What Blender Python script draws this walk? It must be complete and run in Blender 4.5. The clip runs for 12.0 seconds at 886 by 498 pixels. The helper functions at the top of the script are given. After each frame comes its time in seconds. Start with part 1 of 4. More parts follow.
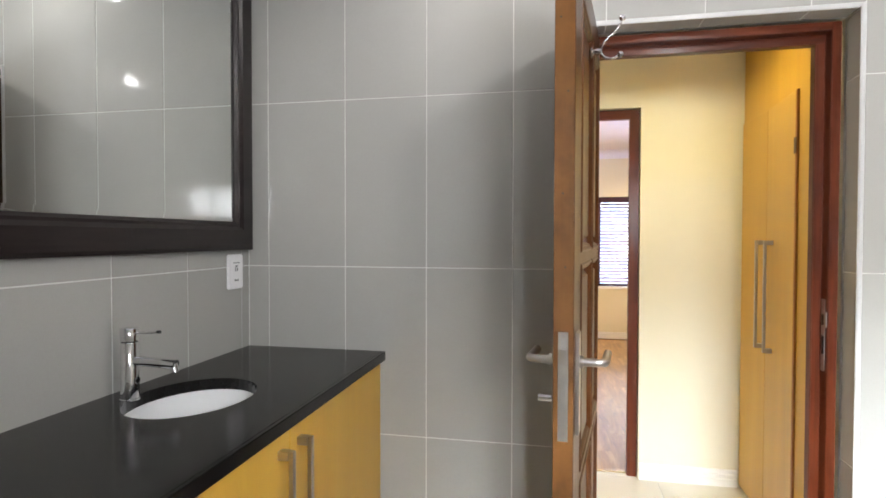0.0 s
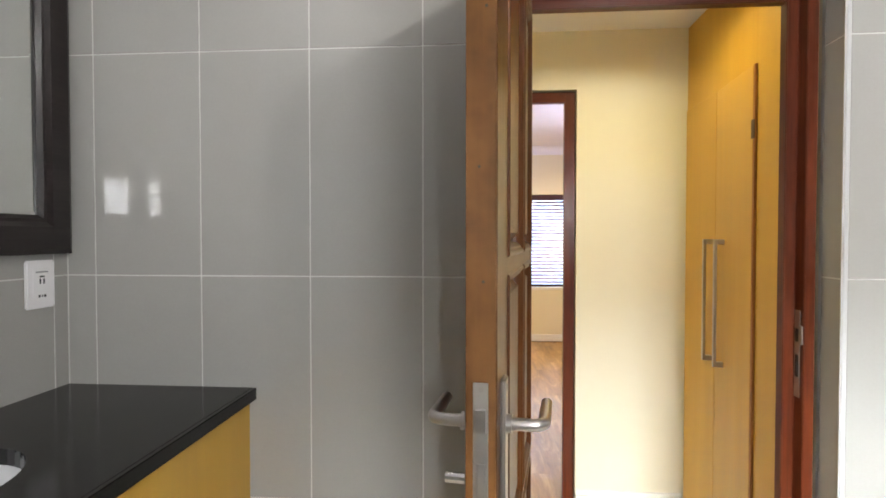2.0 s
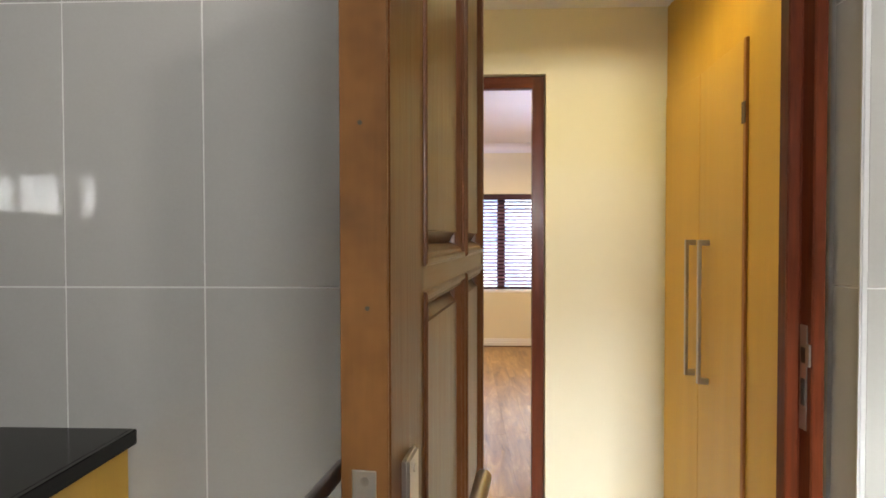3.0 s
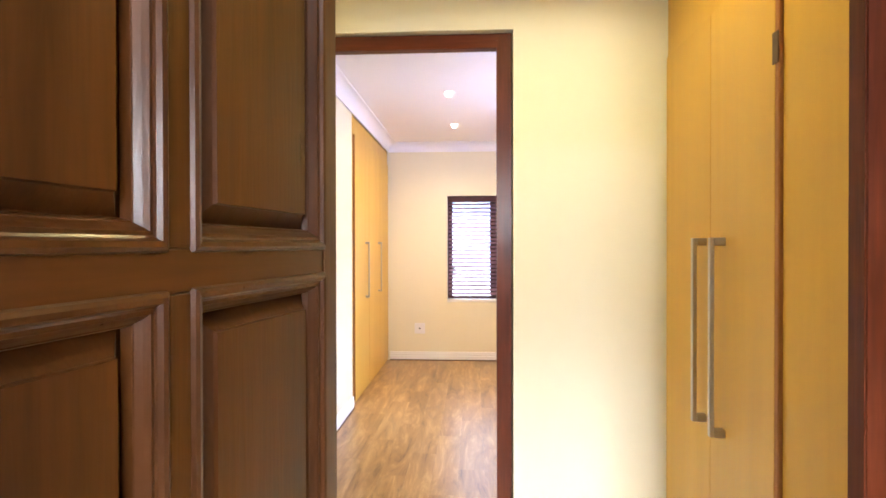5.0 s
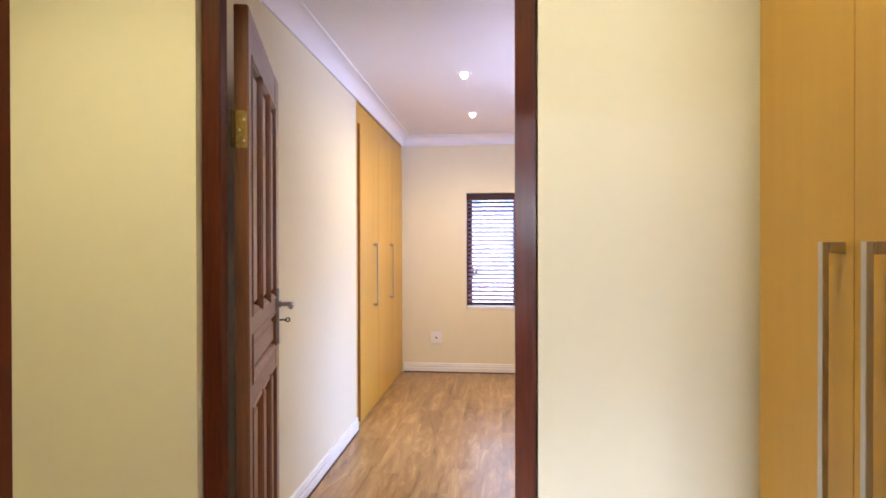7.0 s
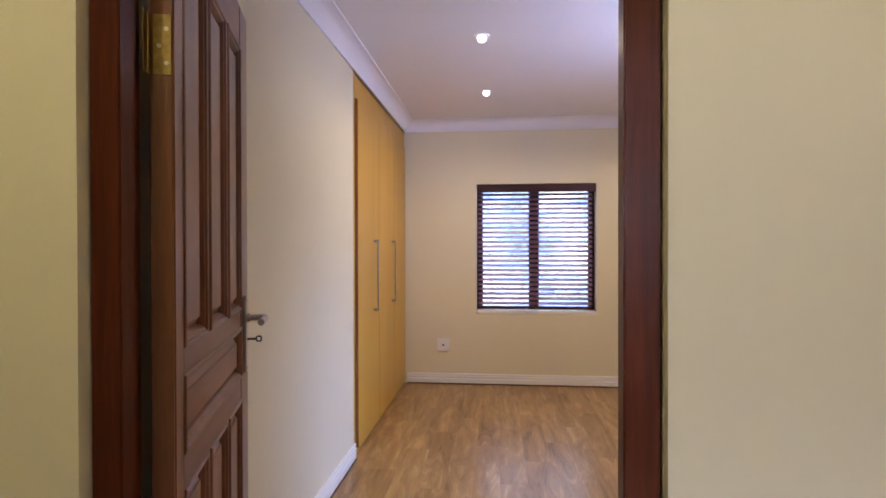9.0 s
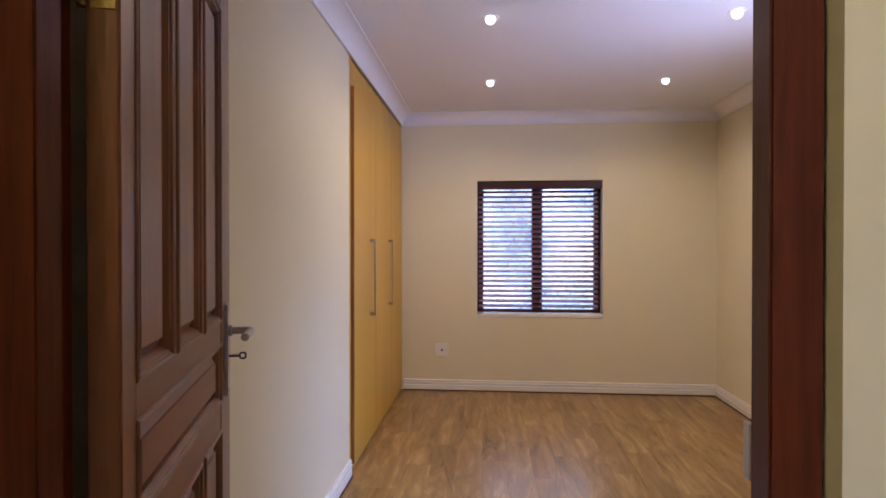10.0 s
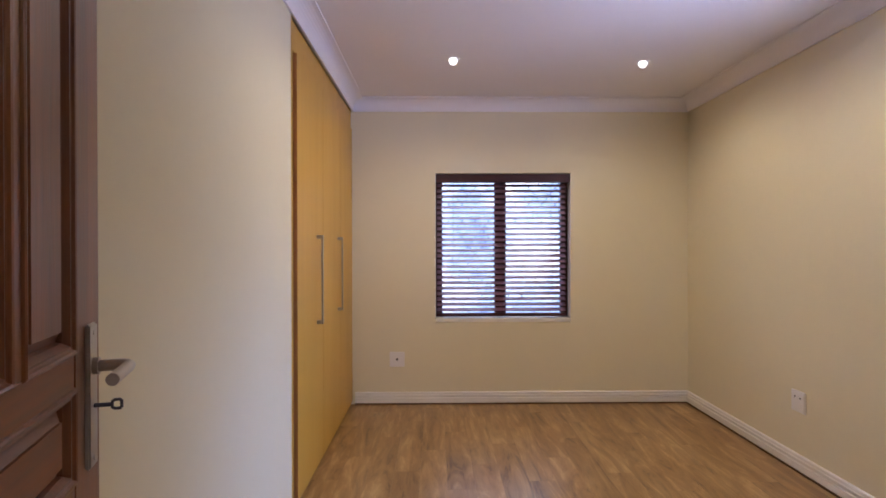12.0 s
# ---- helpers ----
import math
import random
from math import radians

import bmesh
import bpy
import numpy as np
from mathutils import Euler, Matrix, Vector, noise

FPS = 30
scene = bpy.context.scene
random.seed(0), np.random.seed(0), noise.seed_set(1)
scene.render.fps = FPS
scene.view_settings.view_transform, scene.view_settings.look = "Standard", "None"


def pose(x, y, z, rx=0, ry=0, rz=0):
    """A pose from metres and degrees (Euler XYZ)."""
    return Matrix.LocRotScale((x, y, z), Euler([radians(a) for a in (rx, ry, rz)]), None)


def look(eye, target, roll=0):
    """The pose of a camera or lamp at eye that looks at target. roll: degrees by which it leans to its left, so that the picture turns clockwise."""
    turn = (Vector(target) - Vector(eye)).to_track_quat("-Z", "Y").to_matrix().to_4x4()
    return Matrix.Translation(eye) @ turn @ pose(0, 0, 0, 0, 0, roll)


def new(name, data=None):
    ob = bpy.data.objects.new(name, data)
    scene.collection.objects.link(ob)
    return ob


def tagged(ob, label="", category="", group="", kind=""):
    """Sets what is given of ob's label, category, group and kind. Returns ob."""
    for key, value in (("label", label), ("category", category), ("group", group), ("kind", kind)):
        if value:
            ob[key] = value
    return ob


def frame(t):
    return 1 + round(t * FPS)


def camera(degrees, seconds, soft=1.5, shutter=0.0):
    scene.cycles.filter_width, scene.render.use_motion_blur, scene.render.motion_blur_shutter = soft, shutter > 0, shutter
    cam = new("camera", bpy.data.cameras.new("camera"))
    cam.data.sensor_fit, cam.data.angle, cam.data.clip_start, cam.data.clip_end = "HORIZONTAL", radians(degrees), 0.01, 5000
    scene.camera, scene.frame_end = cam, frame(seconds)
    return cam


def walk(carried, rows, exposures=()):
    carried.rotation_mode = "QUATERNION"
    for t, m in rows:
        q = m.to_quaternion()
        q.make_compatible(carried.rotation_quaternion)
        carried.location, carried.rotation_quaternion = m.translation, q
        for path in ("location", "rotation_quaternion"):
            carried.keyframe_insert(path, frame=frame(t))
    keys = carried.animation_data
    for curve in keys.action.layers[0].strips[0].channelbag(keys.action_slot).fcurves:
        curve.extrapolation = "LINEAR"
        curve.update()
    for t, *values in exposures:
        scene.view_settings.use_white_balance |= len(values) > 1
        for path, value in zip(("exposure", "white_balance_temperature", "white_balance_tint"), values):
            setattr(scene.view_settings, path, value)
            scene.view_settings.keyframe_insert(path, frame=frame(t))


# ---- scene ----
cam = camera(77.6, 12.0, soft=1.7)
PATH = [
    (0, (-0.136, 0.007, 1.365), (-0.531, 1.967, 1.322), 0.1),
    (0.5, (-0.12, 0.057, 1.358), (-0.471, 2.026, 1.318), 0.1),
    (1, (-0.108, 0.179, 1.355), (-0.409, 2.156, 1.315), 0.0),
    (1.5, (-0.113, 0.326, 1.365), (-0.344, 2.312, 1.324), 0.0),
    (2, (-0.107, 0.462, 1.363), (-0.266, 2.455, 1.318), 0.0),
    (2.5, (-0.079, 0.618, 1.359), (-0.182, 2.615, 1.319), 0.0),
    (3, (-0.028, 0.757, 1.361), (-0.107, 2.755, 1.32), -0.1),
    (5, (0.191, 1.286, 1.334), (0.08, 3.283, 1.32), -0.1),
    (5.5, (0.227, 1.419, 1.343), (0.094, 3.415, 1.331), -0.2),
    (6, (0.239, 1.535, 1.338), (0.077, 3.529, 1.325), -0.2),
    (6.5, (0.236, 1.676, 1.341), (0.053, 3.667, 1.331), -0.2),
    (7, (0.231, 1.815, 1.346), (0.029, 3.805, 1.335), -0.1),
    (9, (0.09, 2.398, 1.327), (-0.109, 4.389, 1.313), -0.1),
    (9.5, (0.028, 2.538, 1.328), (-0.157, 4.529, 1.315), -0.0),
    (10, (-0.007, 2.648, 1.327), (-0.173, 4.641, 1.312), -0.0),
    (10.5, (-0.029, 2.754, 1.325), (-0.161, 4.749, 1.308), 0.0),
    (11, (-0.046, 2.856, 1.328), (-0.135, 4.854, 1.306), -0.0),
    (11.5, (-0.069, 2.968, 1.325), (-0.108, 4.967, 1.307), -0.0),
    (12, (-0.110, 3.100, 1.302), (-0.085, 5.100, 1.292), -0.1),
]
# seconds, stops, kelvin, tint
EXPOSURES = [(0, 0.3, 6550, 10), (2, 0.2, 6650, 10), (3, 0.0, 6850, 10), (5, 0.58, 6420, 13), (7, 0.18, 5920, 16), (9, -0.68, 5950, 19), (10, -0.88, 6050, 19), (11, -1.1, 6080, 18), (12, -0.87, 5950, 17)]
walk(cam, [(t, look(eye, target, roll)) for t, eye, target, roll in PATH], EXPOSURES)

# ---- world and lights ----
world = bpy.data.worlds.new("world")
scene.world = world
world.use_nodes = True
wn = world.node_tree
sky = wn.nodes.new("ShaderNodeTexSky")
sky.sky_type = "NISHITA"
sky.sun_disc = False
sky.sun_elevation, sky.sun_rotation = radians(34), radians(184)
wn.nodes["Background"].inputs["Strength"].default_value = 0.15
wn.links.new(sky.outputs["Color"], wn.nodes["Background"].inputs["Color"])


def area_lamp(name, m, w, h, watts, colour, spread=180):
    d = bpy.data.lights.new(name, "AREA")
    d.shape, d.size, d.size_y, d.energy, d.color = "RECTANGLE", w, h, watts, colour
    d.spread = radians(spread)
    ob = new(name, d)
    ob.matrix_world = m
    return tagged(ob, kind="structure")


def spot_lamp(name, x, y, z, watts, colour, cone=150, soft=0.03, blend=0.8):
    d = bpy.data.lights.new(name, "SPOT")
    d.energy, d.color, d.spot_size, d.spot_blend, d.shadow_soft_size = watts, colour, radians(cone), blend, soft
    ob = new(name, d)
    ob.matrix_world = pose(x, y, z)
    return tagged(ob, kind="structure")


sun_data = bpy.data.lights.new("sun", "SUN")
sun_data.energy, sun_data.angle, sun_data.color = 5.0, radians(0.5), (1.0, 0.95, 0.88)
sun = new("sun", sun_data)
sun.matrix_world = look((0, 0, 0), (0.06, 0.84, -0.56))
tagged(sun, kind="structure")

# area lamps stand in for daylight, at or just outside the openings
area_lamp("bathroom_sky_light", look((0.50, -1.10, 1.72), (0.58, 1.06, 0.20)), 1.3, 0.6, 105, (0.86, 0.94, 1.0), 54)
area_lamp("bathroom_daylight", look((0.50, -0.93, 1.66), (0.50, 1.5, 1.40)), 1.2, 0.44, 90, (0.90, 0.94, 1.0))
area_lamp("bedroom_daylight_side", look((1.97, 4.6, 0.95), (-0.8, 5.5, 0.35)), 1.0, 1.2, 6, (0.36, 0.54, 1.0), 42)
area_lamp("bedroom_daylight_upward", look((1.97, 4.6, 1.75), (0.9, 5.5, 2.5)), 1.0, 0.4, 25, (0.66, 0.70, 1.0), 100)
# unseen lamp added above the window to brighten the blind and sill
area_lamp("bedroom_window_sky", look((0.45, 8.75, 2.55), (0.45, 7.70, 1.15)), 1.5, 0.8, 40, (0.70, 0.78, 1.0))
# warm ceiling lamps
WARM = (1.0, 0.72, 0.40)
# the second lamp is unseen, added to fill the wall beside the open door
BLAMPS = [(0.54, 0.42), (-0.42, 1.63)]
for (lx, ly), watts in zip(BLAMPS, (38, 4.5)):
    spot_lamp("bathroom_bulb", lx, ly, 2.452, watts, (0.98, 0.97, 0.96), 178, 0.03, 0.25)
PLAMPS = [(0.50, 2.62), (-0.70, 2.50)]
for (lx, ly), watts in zip(PLAMPS, (13, 22)):
    spot_lamp("passage_bulb", lx, ly, 2.308, watts, (1.0, 0.865, 0.41), 170, 0.012)
LAMPS = [(0.0, 5.53), (1.245, 5.56), (0.002, 6.66), (1.25, 6.71)]
for lx, ly in LAMPS:
    spot_lamp("bedroom_bulb", lx, ly, 2.458, 33, (1.0, 0.82, 0.55), 165, 0.012)


# ---- materials ----
class Nodes:
    def __init__(self, name):
        self.m = bpy.data.materials.new(name)
        self.m.use_nodes = True
        self.t = self.m.node_tree
        self.b = self.t.nodes["Principled BSDF"]

    def add(self, kind, **sets):
        n = self.t.nodes.new("ShaderNode" + kind)
        for k, v in sets.items():
            n.inputs[k.replace("_", " ")].default_value = v
        return n

    def link(self, a, b):
        self.t.links.new(a, b)

    def coords(self, stretch=(1, 1, 1), jitter=False):
        c = self.t.nodes.new("ShaderNodeTexCoord")
        mp = self.t.nodes.new("ShaderNodeMapping")
        mp.inputs["Scale"].default_value = stretch
        self.link(c.outputs["Object"], mp.inputs["Vector"])
        if jitter:
            info = self.t.nodes.new("ShaderNodeObjectInfo")
            mul = self.t.nodes.new("ShaderNodeMath")
            mul.operation = "MULTIPLY"
            mul.inputs[1].default_value = 37.0
            self.link(info.outputs["Random"], mul.inputs[0])
            self.link(mul.outputs[0], mp.inputs["Location"])
        return mp.outputs["Vector"]

    def noise(self, vec, scale, detail=3.0, rough=0.55, distortion=0.0):
        n = self.add("TexNoise", Scale=scale, Detail=detail, Roughness=rough, Distortion=distortion)
        self.link(vec, n.inputs["Vector"])
        return n.outputs["Fac"]

    def ramp(self, fac, stops):
        r = self.t.nodes.new("ShaderNodeValToRGB")
        e = r.color_ramp.elements
        while len(e) < len(stops):
            e.new(0.5)
        for k, (p, c) in enumerate(stops):
            e[k].position, e[k].color = p, (*c, 1)
        self.link(fac, r.inputs["Fac"])
        return r.outputs["Color"]

    def mix(self, fac, a, b, mode="MIX"):
        n = self.t.nodes.new("ShaderNodeMix")
        n.data_type, n.blend_type = "RGBA", mode
        for v, k in ((fac, 0), (a, 6), (b, 7)):
            if hasattr(v, "is_linked"):
                self.link(v, n.inputs[k])
            else:
                n.inputs[k].default_value = v if k == 0 else (*v, 1)
        return n.outputs[2]

    def bump(self, fac, strength, dist=0.01):
        n = self.add("Bump", Strength=strength, Distance=dist)
        self.link(fac, n.inputs["Height"])
        self.link(n.outputs["Normal"], self.b.inputs["Normal"])

    def rough(self, fac, lo, hi):
        n = self.add("MapRange", To_Min=lo, To_Max=hi)
        self.link(fac, n.inputs["Value"])
        self.link(n.outputs["Result"], self.b.inputs["Roughness"])

    def colour(self, c):
        self.link(c, self.b.inputs["Base Color"])


def plain(name, c, rough=0.5, metal=0.0, vary=0.06, scale=6.0, grain=0.0, coat=0.0):
    n = Nodes(name)
    v = n.coords()
    f1, f2 = n.noise(v, scale, 4), n.noise(v, scale * 14, 3)
    lo, hi = tuple(k * (1 - vary) for k in c), tuple(min(1, k * (1 + vary)) for k in c)
    n.colour(n.mix(0.3, n.ramp(f1, [(0.3, lo), (0.7, hi)]), n.ramp(f2, [(0.3, lo), (0.7, hi)])))
    n.rough(f1, rough * 0.88, min(1, rough * 1.12))
    n.b.inputs["Metallic"].default_value = metal
    n.b.inputs["Coat Weight"].default_value = coat
    if grain:
        n.bump(f2, grain)
    return n.m


def wood(name, dark, light, axis="z", rough=0.35, scale=1.0, coat=0.2, jitter=False, stain=0.0, grain=0.12, streaks=0.35, spec=0.26):
    n = Nodes(name)
    st = {"x": (0.07, 1, 1), "y": (1, 0.07, 1), "z": (1, 1, 0.07)}[axis]
    v = n.coords(tuple(k * scale for k in st), jitter)
    broad, fine = n.noise(v, 9, 4, 0.6, 0.8), n.noise(v, 90, 3, 0.6, 0.3)
    mid = tuple((a + b) / 2 for a, b in zip(dark, light))
    base = n.ramp(broad, [(0.3, dark), (0.5, mid), (0.72, light)])
    streak = n.ramp(fine, [(0.3, tuple(k * 0.7 for k in dark)), (0.7, light)])
    col = n.mix(streaks, base, streak)
    if stain:
        w = n.noise(n.coords((1, 1, 1), jitter), 3.0, 5, 0.65)
        col = n.mix(stain, col, n.ramp(w, [(0.35, tuple(k * 0.55 for k in dark)), (0.65, light)]))
    n.colour(col)
    n.rough(fine, rough * 0.8, rough * 1.25)
    n.b.inputs["Coat Weight"].default_value = coat
    n.b.inputs["Coat Roughness"].default_value = 0.18
    n.b.inputs["Specular IOR Level"].default_value = spec
    n.bump(fine, grain, 0.003)
    return n.m


def laminate():
    """Streaky brushed-oak print that runs along y."""
    n = Nodes("laminate_plank")
    v = n.coords((1, 0.10, 1), True)
    v2 = n.coords((1, 0.16, 1), True)
    broad, streak, fine = n.noise(v, 3.6, 5, 0.62, 1.8), n.noise(v2, 9, 6, 0.7, 1.8), n.noise(v, 100, 3)
    base = n.ramp(broad, [(0.32, (0.155, 0.072, 0.021)), (0.50, (0.34, 0.190, 0.066)), (0.66, (0.56, 0.365, 0.16))])
    mark = n.ramp(streak, [(0.35, (0.050, 0.021, 0.008)), (0.42, (0.25, 0.135, 0.046)), (0.54, (0.39, 0.225, 0.082)), (0.67, (0.68, 0.455, 0.21))])
    n.colour(n.mix(0.08, n.mix(0.55, base, mark), n.ramp(fine, [(0.3, (0.22, 0.115, 0.045)), (0.7, (0.58, 0.37, 0.18))])))
    n.rough(streak, 0.24, 0.40)
    n.b.inputs["Coat Weight"].default_value = 0.1
    n.bump(streak, 0.05, 0.002)
    return n.m


def tile_stuff(name, c, rough, wave=0.05, vary=0.03):
    n = Nodes(name)
    v = n.coords(jitter=True)
    f1, f2 = n.noise(v, 2.2, 2), n.noise(v, 140, 2)
    info = n.t.nodes.new("ShaderNodeObjectInfo")
    lo, hi = tuple(k * (1 - vary) for k in c), tuple(k * (1 + vary) for k in c)
    n.colour(n.mix(0.4, n.ramp(info.outputs["Random"], [(0, lo), (1, hi)]), n.ramp(f2, [(0.3, lo), (0.7, hi)])))
    n.rough(f1, rough * 0.8, rough * 1.2)
    n.bump(f1, wave, 0.01)
    n.b.inputs["Specular IOR Level"].default_value = 0.30
    return n.m


def glow(name, c, power):
    n = Nodes(name)
    n.b.inputs["Base Color"].default_value = (*c, 1)
    n.b.inputs["Emission Color"].default_value = (*c, 1)
    n.b.inputs["Emission Strength"].default_value = power
    return n.m


def glass(name):
    n = Nodes(name)
    n.b.inputs["Transmission Weight"].default_value = 1.0
    n.b.inputs["Roughness"].default_value = 0.0
    n.b.inputs["IOR"].default_value = 1.45
    return n.m


M_TILE = tile_stuff("wall_tile_glaze", (0.40, 0.388, 0.36), 0.045, 0.025)
M_GROUT = plain("grout", (0.66, 0.65, 0.62), 0.8, grain=0.2, scale=30)
M_TRIM = plain("tile_edge_trim", (0.56, 0.555, 0.54), 0.3)
M_CREAM = plain("cream_wall_paint", (0.80, 0.75, 0.60), 0.6, vary=0.02, scale=1.5, grain=0.05)
M_BEIGE = plain("beige_wall_paint", (0.78, 0.718, 0.53), 0.6, vary=0.02, scale=1.5, grain=0.05)
M_WHITE = plain("white_ceiling_paint", (0.84, 0.83, 0.88), 0.75, vary=0.015, scale=2)
M_SKIRT = plain("white_skirting_paint", (0.84, 0.82, 0.79), 0.4, vary=0.03)
M_FRAME = wood("red_mahogany_frame", (0.040, 0.0066, 0.0026), (0.150, 0.031, 0.0095), "z", 0.36, coat=0.10, spec=0.16)
M_HEAD = wood("red_mahogany_head", (0.040, 0.0066, 0.0026), (0.150, 0.031, 0.0095), "x", 0.36, coat=0.10, spec=0.16)
M_DOOR = wood("brown_panel_door", (0.029, 0.0084, 0.0019), (0.098, 0.0305, 0.0060), "z", 0.30, coat=0.05, spec=0.22)
M_DOORX = wood("brown_panel_door_rail", (0.029, 0.0084, 0.0019), (0.098, 0.0305, 0.0060), "x", 0.30, coat=0.05, spec=0.22)
M_EDGE = wood("raw_door_edge", (0.048, 0.018, 0.0048), (0.200, 0.084, 0.0220), "z", 0.42, coat=0.1, stain=0.7)
M_DOOR2 = wood("dark_bedroom_door", (0.078, 0.0210, 0.0080), (0.255, 0.080, 0.0285), "z", 0.36, coat=0.3, spec=0.5)
M_DOOR2X = wood("dark_bedroom_door_rail", (0.078, 0.0210, 0.0080), (0.255, 0.080, 0.0285), "x", 0.40, coat=0.2, spec=0.5)
M_BEECH = wood("beech_veneer", (0.57, 0.318, 0.042), (0.65, 0.380, 0.062), "z", 0.38, scale=0.6, coat=0.12, grain=0.02, streaks=0.10)
M_BEECHEDGE = wood("beech_edge_band", (0.33, 0.125, 0.035), (0.46, 0.20, 0.065), "z", 0.45, coat=0.0)
M_STONE = plain("black_granite", (0.009, 0.0080, 0.0078), 0.15, vary=0.5, scale=80)
M_STONE.node_tree.nodes["Principled BSDF"].inputs["Specular IOR Level"].default_value = 0.27
M_BLACK = wood("black_mirror_frame", (0.010, 0.007, 0.007), (0.028, 0.020, 0.019), "y", 0.35, coat=0.2)
M_CHROME = plain("chrome", (0.82, 0.82, 0.83), 0.08, 1.0, vary=0.02)
M_STEEL = plain("brushed_steel", (0.48, 0.45, 0.43), 0.3, 1.0, vary=0.06, scale=20)
M_DULL = plain("dull_lock_steel", (0.50, 0.48, 0.46), 0.38, 1.0, vary=0.1, scale=30)
M_BRASS = plain("worn_brass", (0.28, 0.20, 0.08), 0.42, 1.0, vary=0.35, scale=60)
M_PORCELAIN = plain("white_porcelain", (0.84, 0.84, 0.84), 0.08, vary=0.01)
M_PLASTIC = plain("white_plastic", (0.85, 0.83, 0.83), 0.35, vary=0.02)
M_DARK = plain("dark_slot", (0.02, 0.02, 0.02), 0.6)
M_MIRROR = plain("mirror_silver", (0.90, 0.92, 0.91), 0.005, 1.0, vary=0.0)
# slats paler and more lilac than the rails: window glare put into the colour
M_SLAT_GLARE = wood("mahogany_slat_glare", (0.20, 0.095, 0.145), (0.33, 0.175, 0.25), "x", 0.30, coat=1.0, spec=0.8)
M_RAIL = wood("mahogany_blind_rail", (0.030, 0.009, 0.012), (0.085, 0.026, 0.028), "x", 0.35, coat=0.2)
M_WINDOW = wood("dark_window_wood", (0.030, 0.010, 0.010), (0.075, 0.028, 0.024), "z", 0.4)
M_IRON = plain("dark_iron", (0.07, 0.07, 0.085), 0.5, 0.6)
M_CORD = plain("blind_cord", (0.12, 0.04, 0.05), 0.8)
M_PLANK = laminate()
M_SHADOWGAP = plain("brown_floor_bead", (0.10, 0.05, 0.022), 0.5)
M_FTILE = tile_stuff("cream_floor_tile", (0.70, 0.66, 0.58), 0.18)
M_LAMP = glow("lamp_face", (1.0, 0.95, 0.88), 6.0)
M_GLASS = glass("clear_glass")
M_LEAF = plain("hedge_leaf", (0.05, 0.09, 0.03), 0.6, vary=0.4, scale=4)
M_GRASS = plain("lawn", (0.06, 0.10, 0.03), 0.9, vary=0.3, scale=3)
M_BARK = plain("bark", (0.10, 0.07, 0.05), 0.9, vary=0.3, scale=12)


# ---- mesh helpers ----
def box(bm, x0, y0, z0, x1, y1, z1, bevel=0.0, seg=1):
    made = bmesh.ops.create_cube(bm, size=1.0)["verts"]
    bmesh.ops.scale(bm, vec=(x1 - x0, y1 - y0, z1 - z0), verts=made)
    bmesh.ops.translate(bm, vec=((x0 + x1) / 2, (y0 + y1) / 2, (z0 + z1) / 2), verts=made)
    if bevel:
        edges = list({e for v in made for e in v.link_edges})
        bmesh.ops.bevel(bm, geom=edges, offset=bevel, segments=seg, affect="EDGES")
    return bm


def slab(x0, y0, z0, x1, y1, z1, bevel=0.0, seg=1):
    return box(bmesh.new(), x0, y0, z0, x1, y1, z1, bevel, seg)


def prism(outline, axis, a, b):
    """A closed outline (in the two other axes, in order) drawn from a to b along an axis."""
    bm = bmesh.new()
    put = {"x": lambda p, q, k: (k, p, q), "y": lambda p, q, k: (p, k, q), "z": lambda p, q, k: (p, q, k)}[axis]
    lo = [bm.verts.new(put(p, q, a)) for p, q in outline]
    hi = [bm.verts.new(put(p, q, b)) for p, q in outline]
    n = len(outline)
    bm.faces.new(lo)
    bm.faces.new(hi[::-1])
    for k in range(n):
        bm.faces.new((lo[k], hi[k], hi[(k + 1) % n], lo[(k + 1) % n]))
    bmesh.ops.recalc_face_normals(bm, faces=bm.faces)
    return bm


def sweep(path, r, n=12, bm=None):
    """A round rod along a path."""
    bm = bm or bmesh.new()
    path = [Vector(p) for p in path]
    rings = []
    for k, p in enumerate(path):
        a = (path[k] - path[k - 1]).normalized() if k else (path[1] - path[0]).normalized()
        b = (path[k + 1] - path[k]).normalized() if k < len(path) - 1 else a
        t = (a + b).normalized()
        up = Vector((0, 0, 1)) if abs(t.z) < 0.9 else Vector((1, 0, 0))
        u = t.cross(up).normalized()
        v = u.cross(t).normalized()
        stretch = 1 / max(0.5, t.dot(a))
        ring = []
        for i in range(n):
            g = 2 * math.pi * i / n
            ring.append(bm.verts.new(p + (u * math.cos(g) + v * math.sin(g)) * r * (1 + (stretch - 1) * 0.5)))
        rings.append(ring)
    for q, w in zip(rings, rings[1:]):
        for i in range(n):
            f = bm.faces.new((q[i], q[(i + 1) % n], w[(i + 1) % n], w[i]))
            f.smooth = True
    bm.faces.new(rings[0][::-1])
    bm.faces.new(rings[-1])
    bmesh.ops.recalc_face_normals(bm, faces=bm.faces)
    return bm


def lathe(profile, n=32, x=0, y=0, sx=1.0, sy=1.0, bm=None):
    """Turns (radius, z) points round a vertical axis."""
    bm = bm or bmesh.new()
    rings = [[bm.verts.new((x + sx * r * math.cos(2 * math.pi * i / n), y + sy * r * math.sin(2 * math.pi * i / n), z)) for i in range(n)] for r, z in profile]
    for q, w in zip(rings, rings[1:]):
        for i in range(n):
            f = bm.faces.new((q[i], q[(i + 1) % n], w[(i + 1) % n], w[i]))
            f.smooth = True
    bm.faces.new(rings[0])
    bm.faces.new(rings[-1])
    bmesh.ops.recalc_face_normals(bm, faces=bm.faces)
    return bm


